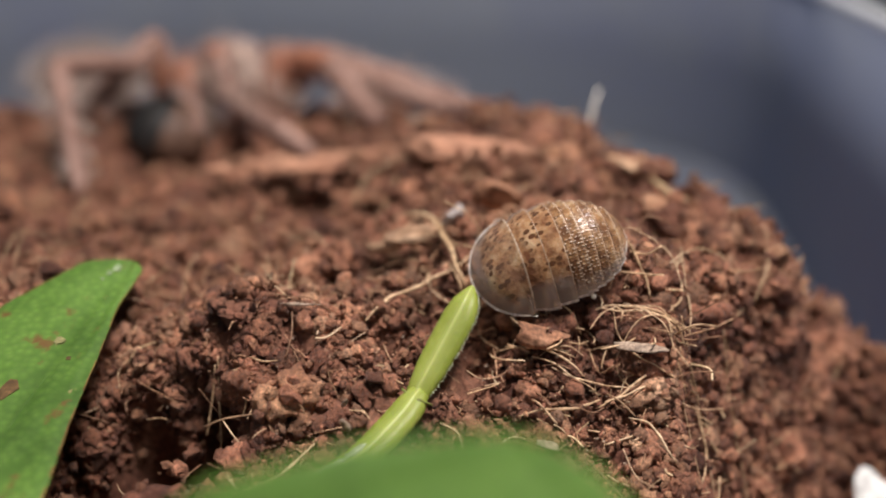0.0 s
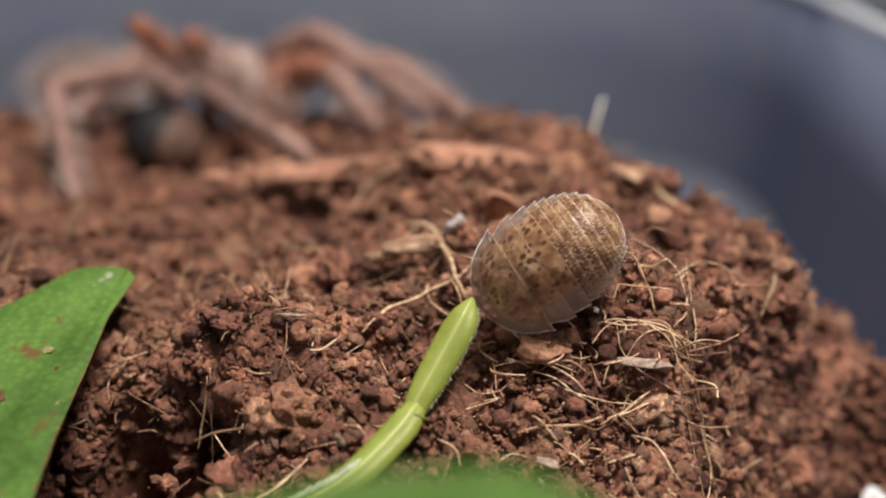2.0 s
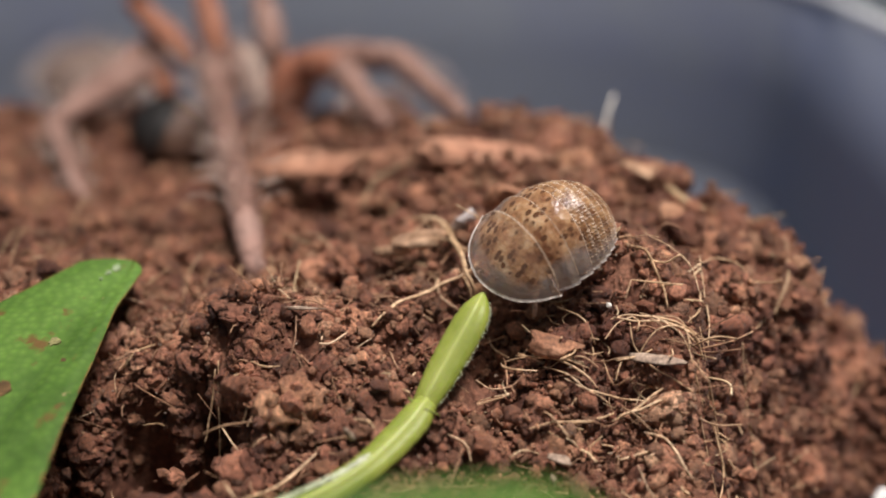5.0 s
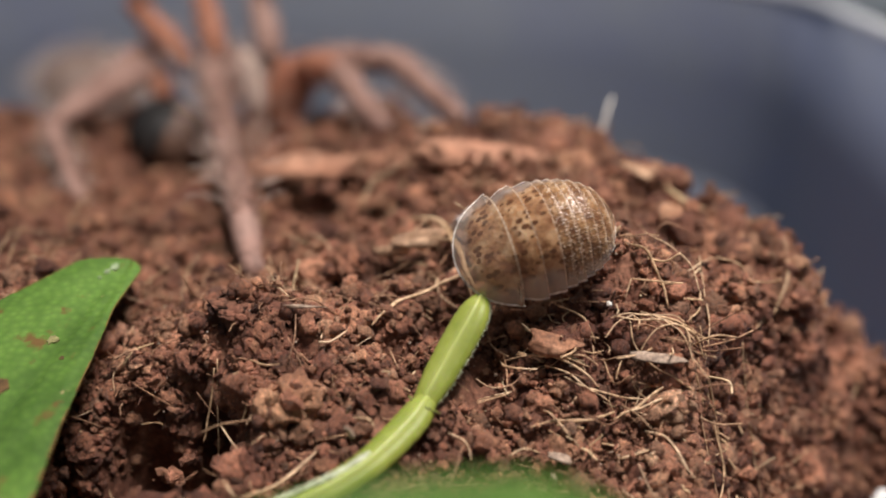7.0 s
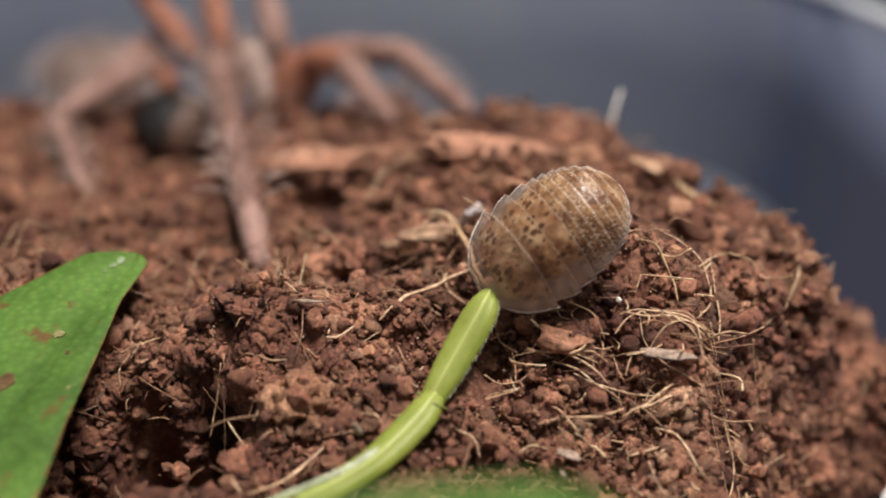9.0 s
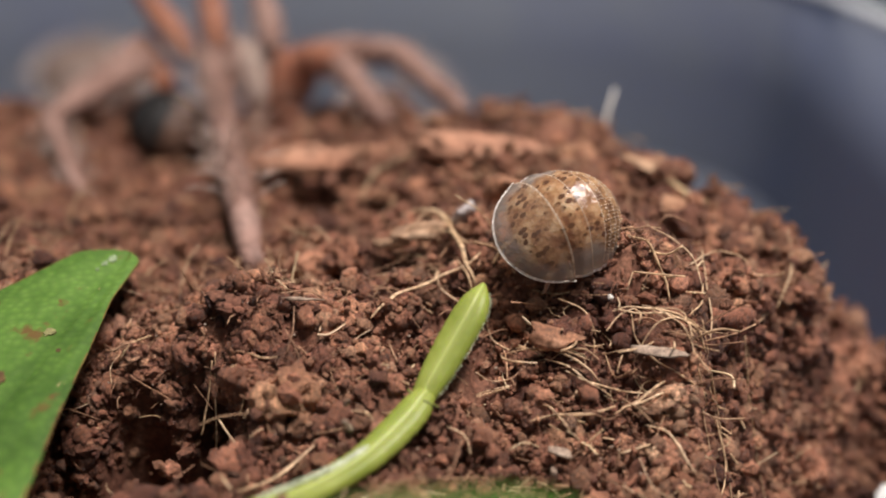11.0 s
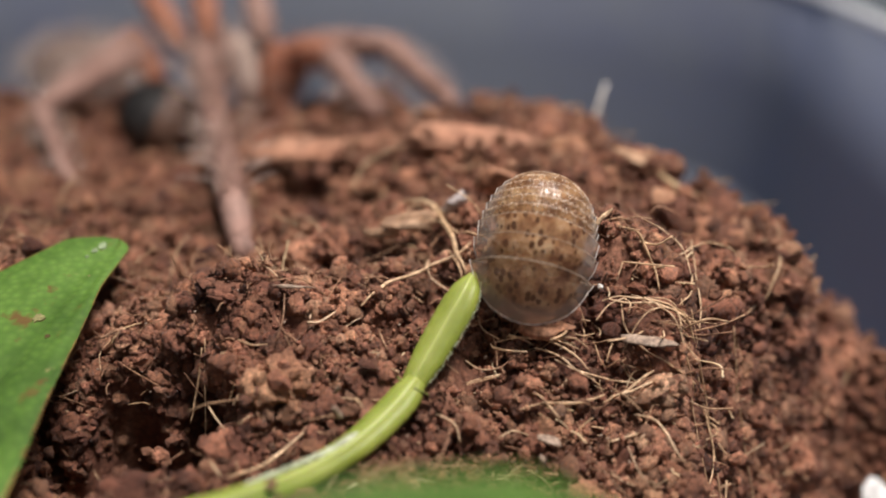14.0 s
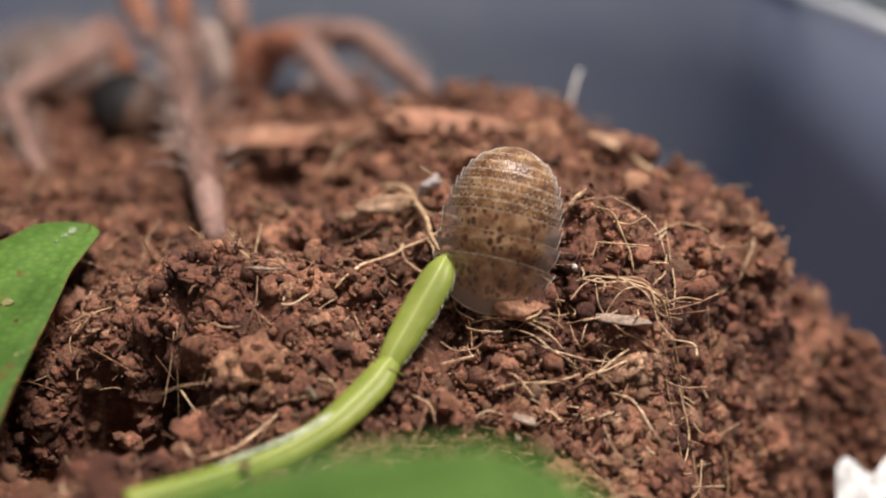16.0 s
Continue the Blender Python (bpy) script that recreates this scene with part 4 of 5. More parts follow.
def chip(name, centre, size, turn, mat, label, seed, category="chip", sub=3, rugged=0.1):
    rng = np.random.RandomState(seed)
    v, f = ico(sub)
    box = np.sign(v) * np.abs(v) ** 0.6
    for _k in range(5):
        d = rng.normal(size=3)
        d /= np.linalg.norm(d)
        over = np.maximum(box @ d - rng.uniform(0.55, 0.9), 0)
        box = box - over[:, None] * d
    ph = rng.uniform(0, 6.28, 5)
    wave = sum(np.sin(box @ rng.normal(0, 2.2 + 1.6 * k, (3, 1)) + ph[k]) / (1.5 + k) for k in range(5))
    box = box * (1 + 0.16 * wave + rugged * (rng.rand(len(v), 1) - 0.5)) * 1.12
    box[:, 1:] *= (1 + rng.uniform(-0.35, 0.35) * box[:, :1])
    me = big_mesh(name, box * np.array(size) * 0.5 * MM, f, mat)
    ob = tagged(new(name, me), label, category)
    ob.matrix_basis = Matrix.Translation(Vector(centre) * MM) @ pose(0, 0, 0, *turn)
    return ob


chip("bark_chip", (6.3, 48.8, 30.7), (2.7, 1.1, 0.9), (24, 8, -8), REDCHIP, "brick-red bark chip half sunk in the soil", 1)
chip("husk_flake", (12.1, 47.9, 30.3), (2.5, 0.62, 0.2), (32, 6, -8), PALE, "pale papery husk flake on the soil", 22, rugged=0.2)
chip("grey_chip", (1.3, 61.2, 33.4), (1.7, 1.2, 3.3), (35, 10, 5), GREY, "pale grey chip sticking out of the soil", 3)
chip("wood_chip", (-1.6, 59.6, 33.1), (3.1, 0.9, 0.9), (10, -6, 8), BARKTAN, "short tan wood chip on the soil", 4)
chip("bark_chip", (4.6, 62.0, 34.9), (2.8, 1.6, 2.0), (20, 20, 30), REDCHIP, "orange-brown bark chip standing in the soil", 5)
chip("bark_strip", (-4.4, 78.6, 33.1), (22.0, 2.5, 0.8), (38, -2, 2), BARK, "long orange strip of bark on the heap", 6, sub=4, rugged=0.42)
chip("bark_strip", (3.6, 73.0, 35.3), (11.0, 1.9, 0.8), (38, 1, -2), BARK, "short orange strip of bark on the heap", 7, sub=4, rugged=0.42)
chip("bark_strip", (-14.4, 83.6, 30.3), (7.0, 3.4, 0.9), (34, -4, 6), BARK, "flat tan piece of bark at the back", 8, sub=4, rugged=0.22)
def bark_crumbs():
    """Soil that lies over the bark strips."""
    rng = np.random.RandomState(61)
    a, b = np.array((-9.8, 80.0, 32.3)), np.array((6.7, 73.0, 35.1))
    k = rng.rand(380, 1)
    centres = a + (b - a) * k + rng.normal(0, 1, (380, 3)) * np.array([0.6, 1.7, 0.4])
    strewn("soil_grains", centres, np.exp(rng.uniform(math.log(0.2), math.log(0.65), 380)), 2, rng, "crumbs of brown soil lying over strips of bark")


bark_crumbs()
chip("husk_flake", (-0.5, 92.1, 33.2), (2.8, 1.2, 0.8), (10, 0, 0), PALE, "pale husk flake on the crest of the heap", 9)
tagged(new("splinter", mesh_of("splinter", *tube([(13.7, 81.9, 33.3), (14.1, 82.6, 35.1), (14.5, 83.1, 36.5), (15.0, 83.6, 37.9)], [0.2, 0.27, 0.28, 0.18], 7, 0.6, wob=0.15), WHITE)),
       "pale splinter of wood standing upright in the soil", "splinter")
chip("husk_flake", (14.8, 70.4, 34.9), (3.2, 0.9, 0.4), (30, 22, -10), BARKTAN, "greyish husk flake lying on the slope", 11)
chip("bark_chip", (-10.2, 50.7, 31.8), (5.6, 1.5, 0.28), (24, 3, -4), SOIL, "dark flat flake of bark on a hillock", 12, sub=4, rugged=0.2)
chip("husk_flake", (-7.6, 50.3, 32.3), (2.3, 0.25, 0.18), (5, 4, 2), PALE, "thin pale splinter on a bark flake", 13)
chip("pale_grain", (9.6, 50.6, 32.4), (0.28, 0.26, 0.28), (0, 0, 0), WHITE, "tiny glossy white grain on the soil", 80, "grain", sub=2)
chip("husk_flake", (-4.8, 45.0, 28.7), (0.25, 0.2, 0.95), (30, 25, 0), PALE, "small pale splinter standing in the soil", 81, "chip", sub=2)
chip("husk_flake", (-4.7, 43.6, 28.1), (0.4, 0.3, 1.0), (25, -15, 0), PALE, "small pale splinter standing in the soil", 82, "chip", sub=2)
chip("husk_flake", (6.0, 43.6, 25.2), (0.4, 0.3, 1.5), (25, 5, 0), PALE, "pale straw splinter standing in the soil", 83, "chip", sub=2)
chip("husk_flake", (6.3, 44.7, 26.0), (1.4, 0.5, 0.3), (25, 12, -10), PALE, "pale curved husk flake on the soil", 84, "chip", sub=2)
chip("bark_chip", (-3.4, 60.1, 32.2), (2.4, 0.8, 0.8), (20, 4, -4), BARKTAN, "tan sliver of bark on the soil", 86, "chip", sub=2)
chip("dark_sliver", (13.4, 53.0, 34.2), (2.2, 0.13, 0.12), (10, -30, 20), SOIL, "thin dark sliver leaning in the soil", 14)
chip("husk_flake", (18.0, 68.7, 33.1), (0.5, 4.5, 0.4), (20, 0, 35), FIBRE, "tan straw lying on the slope", 15)


# ---- the dark curled woodlouse ----
def dark_woodlouse():
    root = tagged(new("curled_woodlouse"), "dark glossy curled-up woodlouse on the soil", "woodlouse")
    c = Vector((-27.6, 98.0, 30.7))
    root.matrix_basis = Matrix.Translation(c * MM) @ Vector((-0.86, 0.22, 0.40)).to_track_quat("Z", "Y").to_matrix().to_4x4()
    r = 4.3
    for i in range(9):
        a0, a1 = -95 + i * 21, -95 + (i + 1) * 21 + 4
        verts, faces = [], []
        nu, nv = 6, 20
        for p in range(nu):
            th = radians(a0 + (a1 - a0) * p / (nu - 1))
            rr = r * (1 + 0.04 * p / (nu - 1))
            for q in range(nv):
                ph = radians(-85 + 170 * q / (nv - 1))
                verts.append(Vector((rr * math.cos(ph) * math.sin(th), rr * 0.9 * math.sin(ph), rr * math.cos(ph) * math.cos(th))) * MM)
        faces = [(p * nv + q, p * nv + q + 1, (p + 1) * nv + q + 1, (p + 1) * nv + q) for p in range(nu - 1) for q in range(nv - 1)]
        part("back_plate", mesh_of("back_plate", verts, faces, DARK), root)
    v, f = ico(3)
    part("underside", big_mesh("underside", v * 4.05 * MM * np.array([1, 0.88, 1]), f, DARK_BELLY), root, "greyish-brown underside")


dark_woodlouse()


# ---- the tarantula ----
def hairs(length, radius, count, rng, long, fan=(0, 6.28), thick=0.028):
    out = []
    for _ in range(count):
        z, a = rng.uniform(0.05, 0.85) * length, rng.uniform(*fan)
        d = Vector((math.cos(a), math.sin(a), 0.55)).normalized()
        p = Vector((math.cos(a) * radius * 0.8, math.sin(a) * radius * 0.8, z))
        ln = long * rng.uniform(0.5, 1.2) * (1.1 - 0.6 * z / length)
        out.append(tube([p, p + d * ln * 0.6, p + d * ln + Vector((0, 0, ln * 0.25))], [thick, thick * 0.9, thick * 0.35], 4))
    return join(*out)


def leg_piece(name, length, radii, parent, rng, mat=HAIRY, count=60, long=2.2, fan=(0, 6.28)):
    """A leg piece along +z of its own space, swollen at its joints, with bristles."""
    n = 14
    pts = [(0, 0, length * i / (n - 1)) for i in range(n)]
    rr = [float(np.interp(i / (n - 1), [k / (len(radii) - 1) for k in range(len(radii))], radii)) for i in range(n)]
    ob = part(name, mesh_of(name, *tube(pts, rr, 14, wob=0.05), mat), parent)
    v, f = hairs(length, sum(radii) / len(radii), count, rng, long, fan, 0.048 if long > 3 else 0.028)
    part("bristles", mesh_of("bristles", v, f, HAIR), ob)
    return ob


SPIDER_AT = Vector((-23.2, 115.0, 31.8))
LEGS = {}
FRONT_FAN = (2.2, 4.1)


def blob(name, centre, size, turn, mat, parent, seed, label="", fur=0, long=2.5):
    rng = np.random.RandomState(seed)
    v, f = ico(4)
    v = v * (1 + 0.05 * (rng.rand(len(v), 1) - 0.5))
    ob = part(name, big_mesh(name, v * np.array(size) * 0.5 * MM, f, mat), parent, label, Matrix.Translation((Vector(centre) - SPIDER_AT) * MM) @ pose(0, 0, 0, *turn))
    if fur:
        out = []
        for _ in range(fur):
            d = Vector(rng.normal(size=3)).normalized()
            p = Vector((d.x * size[0], d.y * size[1], d.z * size[2])) * 0.48
            ln = long * rng.uniform(0.5, 1.2)
            out.append(tube([p, p + d * ln * 0.5, p + d * ln + Vector((0, 0, -0.3 * ln))], [0.06, 0.05, 0.015], 4))
        part("fur", mesh_of("fur", *join(*out), HAIR), ob)
    return ob


def tarantula():
    rng = np.random.RandomState(31)
    root = tagged(new("tarantula"), "reddish-brown hairy tarantula standing on the soil heap", "spider")
    root.matrix_basis = Matrix.Translation(SPIDER_AT * MM)
    blob("carapace", (-24.6, 121.1, 33.8), (8, 11, 5), (15, 0, 20), HAIRY, root, 1, "pinkish-brown carapace", 160, 1.6)
    blob("abdomen", (-57.8, 161.0, 24.5), (17, 20, 12), (0, 0, 40), CREAM, root, 2, "pale fuzzy abdomen", 500, 4.5)
    blob("jaw", (-18.6, 111.4, 32.3), (3.6, 5, 10.5), (14, 16, 0), ORANGE, root, 3, "orange-red jaw", 60, 1.2)
    blob("jaw", (-16.6, 112.6, 32.9), (3.8, 5, 9.5), (14, 24, 0), ORANGE, root, 4, "orange-red jaw", 60, 1.2)
    blob("palp_base", (-21.3, 109.8, 33.8), (3.0, 3, 9.0), (10, -6, 0), PALP, root, 5, "cream-coloured palp base", 40, 1.2)
    for name, l1, l2, r in LEG_SIZES:
        up = leg_piece("leg_upper", l1, [r * 0.8, r * 1.15, r * 1.15, r, r * 0.85], root, rng, ORANGE if name in ("raised_a", "raised_b", "left_b", "right_b") else HAIRY)
        low = leg_piece("leg_lower", l2, [r * 0.9, r * 1.05, r * 0.8, r * 0.74, r * 0.78, r * 0.74, r * 0.52], root, rng, count=210 if name == "front" else 130, long=6.3 if name == "front" else 2.6, fan=FRONT_FAN if name == "front" else (0, 6.28))
        LEGS[name] = (up, low, l1, l2)


LEG_SIZES = (("front", 6.5, 42.8, 1.6), ("raised_a", 10.2, 11, 1.4), ("raised_b", 8.8, 11, 1.4), ("raised_c", 8.8, 20, 1.5),
             ("right_a", 13.4, 12.8, 1.5), ("right_b", 9.1, 11.4, 1.65), ("left_a", 17.9, 16.3, 1.08), ("left_b", 6.7, 17, 1.4))
tarantula()


# ---- the woodlouse that eats ----
PLATES = []
BODY = 9.8
STATIONS = np.linspace(0, 1, 401)


def eased(xs, ys):
    """A table drawn as a smooth line over STATIONS."""
    line = np.interp(STATIONS, xs, ys)
    for _ in range(3):
        soft = np.convolve(np.pad(line, 6, "reflect", reflect_type="odd"), np.ones(13) / 13, "valid")
        keep = smooth(0.0, 0.05, STATIONS) * smooth(1.0, 0.96, STATIONS)
        line = line * (1 - keep) + soft * keep
    return line


HALF_WIDTH = eased([0, .005, .02, .05, .09, .14, .2, .25, .3, .4, .5, .6, .7, .8, .87, .93, .97, .99, 1], [0, .55, 1.1, 1.72, 2.22, 2.65, 3.0, 3.18, 3.28, 3.36, 3.34, 3.24, 3.06, 2.74, 2.35, 1.82, 1.25, .75, 0])
ARCH = eased([0, .03, .08, .15, .22, .3, .4, .5, .6, .7, .8, .88, .94, .98, 1], [0, .42, 1.02, 1.68, 2.16, 2.52, 2.82, 2.94, 2.9, 2.7, 2.28, 1.7, 1.08, .48, 0])


def shell_point(s, y, out=0.0):
    """On the shell at s (0 front, 1 tail) and y across, lifted by out."""
    w, h = float(np.interp(s, STATIONS, HALF_WIDTH)), float(np.interp(s, STATIONS, ARCH))
    v = min(abs(y) / max(w, 1e-6), 1.0)
    z = h * (1 - v ** 2.3) ** 0.85
    n = Vector((0, y / 3.4 * 0.9, 0.35 + 0.65 * (1 - v))).normalized()
    return Vector((BODY * (0.5 - s), y, z)) + n * out


def front_plate():
    """The wide front shield: columns run from its hind edge forward to the margin."""
    cols = 141
    offs = [0, 0.035, 0.08, 0.14, 0.22, 0.34, 0.5, 0.7, 0.95, 1.2, 1.45, 1.7, 1.95, 2.2, 2.45, 2.68]
    verts, faces, index, clear = [], [], [], []
    for q in range(cols):
        y = 3.275 * math.sin(radians(-90 + 180 * q / (cols - 1)))
        s_front = float(np.interp(abs(y), HALF_WIDTH[:121], STATIONS[:121]))
        v = abs(y) / 3.28
        s_back = 0.305 + 0.016 * (1 - v * v) - 0.012 * v ** 8
        span = max(s_back - s_front, 0.002) * BODY
        for k, o in enumerate(offs + [None] * 4):
            d = span - (0.0, 0.09, 0.16, 0.28)[len(offs) + 3 - k] if o is None else min(o, span * 0.85 * (k + 1) / len(offs))
            d = max(0.0, min(d, span))
            s = s_front + d / BODY
            edge = min(d, 3.28 - abs(y))
            lift = 0.13 * float(smooth(0.5, 0.0, span - d)) + 0.05 * float(smooth(0.12, 0.0, d)) + 0.03 * noise.noise(Vector((s * 14, y * 1.2, 3.0)))
            p = shell_point(s, y, lift)
            p.y *= 1.02
            verts.append(p * MM)
            clear.append(0.08 + 0.92 * float(smooth(0.95, 0.4, edge + 0.25 * noise.noise(Vector((s * 18, y * 1.5, 0))))))
    nr = len(offs) + 4
    for q in range(cols - 1):
        for k in range(nr - 1):
            faces.append((q * nr + k, q * nr + k + 1, (q + 1) * nr + k + 1, (q + 1) * nr + k))
            index.append(1 if k < 2 else (3 if k == nr - 2 else 0))
    margin = [verts[q * nr] / MM for q in range(cols)]
    return with_margin(verts, faces, index, clear, [margin])


def with_margin(verts, faces, index, clear, lines):
    """Adds the thickened, whitish margin along lines."""
    for line in lines:
        v, f = tube(line, [0.028] * len(line), 6)
        faces += [tuple(i + len(verts) for i in q) for q in f]
        index += [1] * len(f)
        clear += [1.0] * len(v)
        verts += v
    return verts, faces, index, clear


def back_plate(i, s0, s1, rng):
    """One plate across the back; the hind ones carry rows of small warts and end in teeth."""
    hind = i >= 3
    cols = 261 if hind else 141
    us = list(np.linspace(0, 0.96, 17)) + [1.0] if hind else [0, 0.12, 0.25, 0.38, 0.5, 0.6, 0.7, 0.8, 0.9, 0.97, 1.0]
    verts, faces, index, clear = [], [], [], []
    warts = rng.uniform(0.3, 1.0, 60)
    for u in us:
        for q in range(cols):
            a = -90 + 180 * q / (cols - 1)
            v = math.sin(radians(a))
            sweep = (0.022 if hind else 0.006) * abs(v) ** 7 * u + 0.008 * (1 - v * v) * u
            s = s0 - 0.012 + (s1 + 0.010 - s0 + 0.012) * u + sweep
            s = min(s, 0.9995)
            w = float(np.interp(s, STATIONS, HALF_WIDTH))
            flare = 1 + 0.02 * (u - 0.5) * float(smooth(0.75, 1.0, abs(v))) if hind and i < 9 else 1.0
            lift = -0.10 + (0.25 if hind else 0.30) * u
            if hind and abs(v) < 0.95:
                row = 0.42 if (q // 5) % 2 else 0.58
                near = max(0.0, 1 - abs(u - row) / 0.12) + max(0.0, 1 - abs(u - 0.86) / 0.11)
                lift += 0.10 * near * max(0.0, math.sin(q * 6.283 / 5.0)) * warts[q // 5 % 60]
            elif not hind:
                lift += 0.03 * noise.noise(Vector((s * 22, v * 5, 1.0)))
            p = shell_point(s, w * v, lift)
            p.y *= flare * (1 - 0.05 * float(smooth(0.40, 0.30, s)))
            verts.append(p * MM)
            wob = 0.05 * noise.noise(Vector((s * 30, v * 6, 5.0)))
            clear.append(float(smooth(0.66 if not hind else 0.78, 0.84 if not hind else 0.97, abs(v) + wob)))
    n = len(us)
    for k in range(n - 1):
        for q in range(cols - 1):
            faces.append((k * cols + q, k * cols + q + 1, (k + 1) * cols + q + 1, (k + 1) * cols + q))
            a = abs(-90 + 180 * (q + 0.5) / (cols - 1))
            rim = a > 79.5
            seam = k == n - 2
            wart = hind and a < 70 and warts[q // 5 % 60] > 0.55 and math.sin((q + 0.5) * 6.283 / 5.0) > 0.45 and (abs(us[k] + 0.03 - 0.86) < 0.06 or abs(us[k] + 0.03 - (0.42 if (q // 5) % 2 else 0.58)) < 0.03)
            # Shade painted as a dark row just behind the previous plate's edge.
            fold_shade = hind and a < 66 and 0.37 < us[k] < 0.43
            index.append(1 if rim else (3 if wart or seam and a < 70 else (4 if fold_shade else (2 if hind else 0))))
    sides = [[verts[k * cols + q] / MM for k in range(n)] for q in (0, cols - 1)]
    return with_margin(verts, faces, index, clear, sides)


def woodlouse():
    rng = np.random.RandomState(41)
    root = tagged(new("woodlouse"), "translucent honey-brown woodlouse with dark freckles, feeding on the stem", "woodlouse")
    cuts = [0, 0.30, 0.435, 0.55, 0.61, 0.67, 0.73, 0.79, 0.85, 0.91, 1.0]
    for i in range(10):
        v, f, index, clear = front_plate() if i == 0 else back_plate(i, cuts[i], cuts[i + 1], rng)
        name = "head_plate" if i == 0 else ("tail_plate" if i == 9 else "back_plate")
        me = mesh_of(name, v, f, [SHELL, EDGE, GRANULAR, SEAM, FOLD_SHADE], True, index)
        me.attributes.new("clearness", "FLOAT", "POINT").data.foreach_set("value", clear)
        mid = (cuts[i] + cuts[i + 1]) / 2 if i else 0.22
        PLATES.append((part(name, me, root, "clear-edged front plate" if i == 0 else ""), BODY * (0.5 - mid)))
    v, f = ico(4)
    v = v * np.array([2.5, 2.0, 1.3]) + np.array([-0.3, 0, 0.45])
    v[:, 2] = np.where(v[:, 2] < 0.1, 0.1 + (v[:, 2] - 0.1) * 0.35, v[:, 2])
    part("underside", big_mesh("underside", v * MM, f, BELLY), root, "brownish soft underside")
    for i, (x, plate) in enumerate(((2.4, 0), (0.9, 1), (-0.4, 2))):
        for s in (1, -1):
            knee = Vector((x + (0.7, 0.1, -0.9)[i], s * 2.5, -0.5))
            foot = Vector((x + (1.0, 0.3, -1.9)[i], s * 2.75, -1.9))
            pts = curve([Vector((x, s * 1.1, 0.1)), Vector((x + 0.1, s * 2.0, -0.1)), knee, (knee + foot) * 0.5 + Vector((0.05, s * 0.12, 0)), foot], 5)
            n = len(pts)
            leg = part("leg", mesh_of("leg", *tube(pts, [0.27 - 0.19 * k / (n - 1) for k in range(n)], 8, wob=0.08), BELLY), PLATES[plate][0])
            spines = [tube([p, p + Vector((rng.normal(0, 0.1), s * 0.16, -0.12))], [0.03, 0.008], 4) for p in pts[10:-1:2]]
            part("spines", mesh_of("spines", *join(*spines), BELLY), leg)
    return root


ISOPOD = woodlouse()


# ---- what moves ----
def body_pose(hx, hy, hz, tx, ty, tz, nx, ny, nz):
    """The woodlouse's pose from the places of its front and tail (mm) and the way its back faces."""
    h, t, n = Vector((hx, hy, hz)), Vector((tx, ty, tz)), Vector((nx, ny, nz))
    fx = (h - t).normalized()
    fz = (n - fx * n.dot(fx)).normalized()
    fy = fz.cross(fx)
    m = Matrix((fx, fy, fz)).transposed().to_4x4()
    m.translation = (h + t) * 0.5 * MM
    return m


def along(p, d, pole):
    """A pose at p whose z runs along d."""
    z = d.normalized()
    x = pole.cross(z)
    x = x.normalized() if x.length > 1e-5 else z.orthogonal().normalized()
    m = Matrix((x, z.cross(x), z)).transposed().to_4x4()
    m.translation = p * MM
    return m


def bend_leg(hip, foot, pole, l1, l2):
    """Knee of a two-piece leg."""
    d = foot - hip
    ln = min(d.length, (l1 + l2) * 0.999)
    u = d.normalized()
    k = (l1 * l1 - l2 * l2 + ln * ln) / (2 * ln)
    h = math.sqrt(max(l1 * l1 - k * k, 0.0))
    w = (pole - u * pole.dot(u)).normalized()
    return hip + u * k + w * h


def curl_plates(keys):
    """Rolls the woodlouse up by turning its plates on one another: rows of seconds and bend, 1 / mm."""
    lift = 2.3
    for plate, x in PLATES:
        rows = []
        for t, k in keys:
            if k < 1e-4:
                rows.append((t, pose(0, 0, 0)))
                continue
            r = 1 / k
            rows.append((t, pose(0, 0, (lift - r) * MM) @ pose(0, 0, 0, 0, math.degrees(x * k), 0) @ pose(-x * MM, 0, (r - lift) * MM)))
        walk(plate, rows)


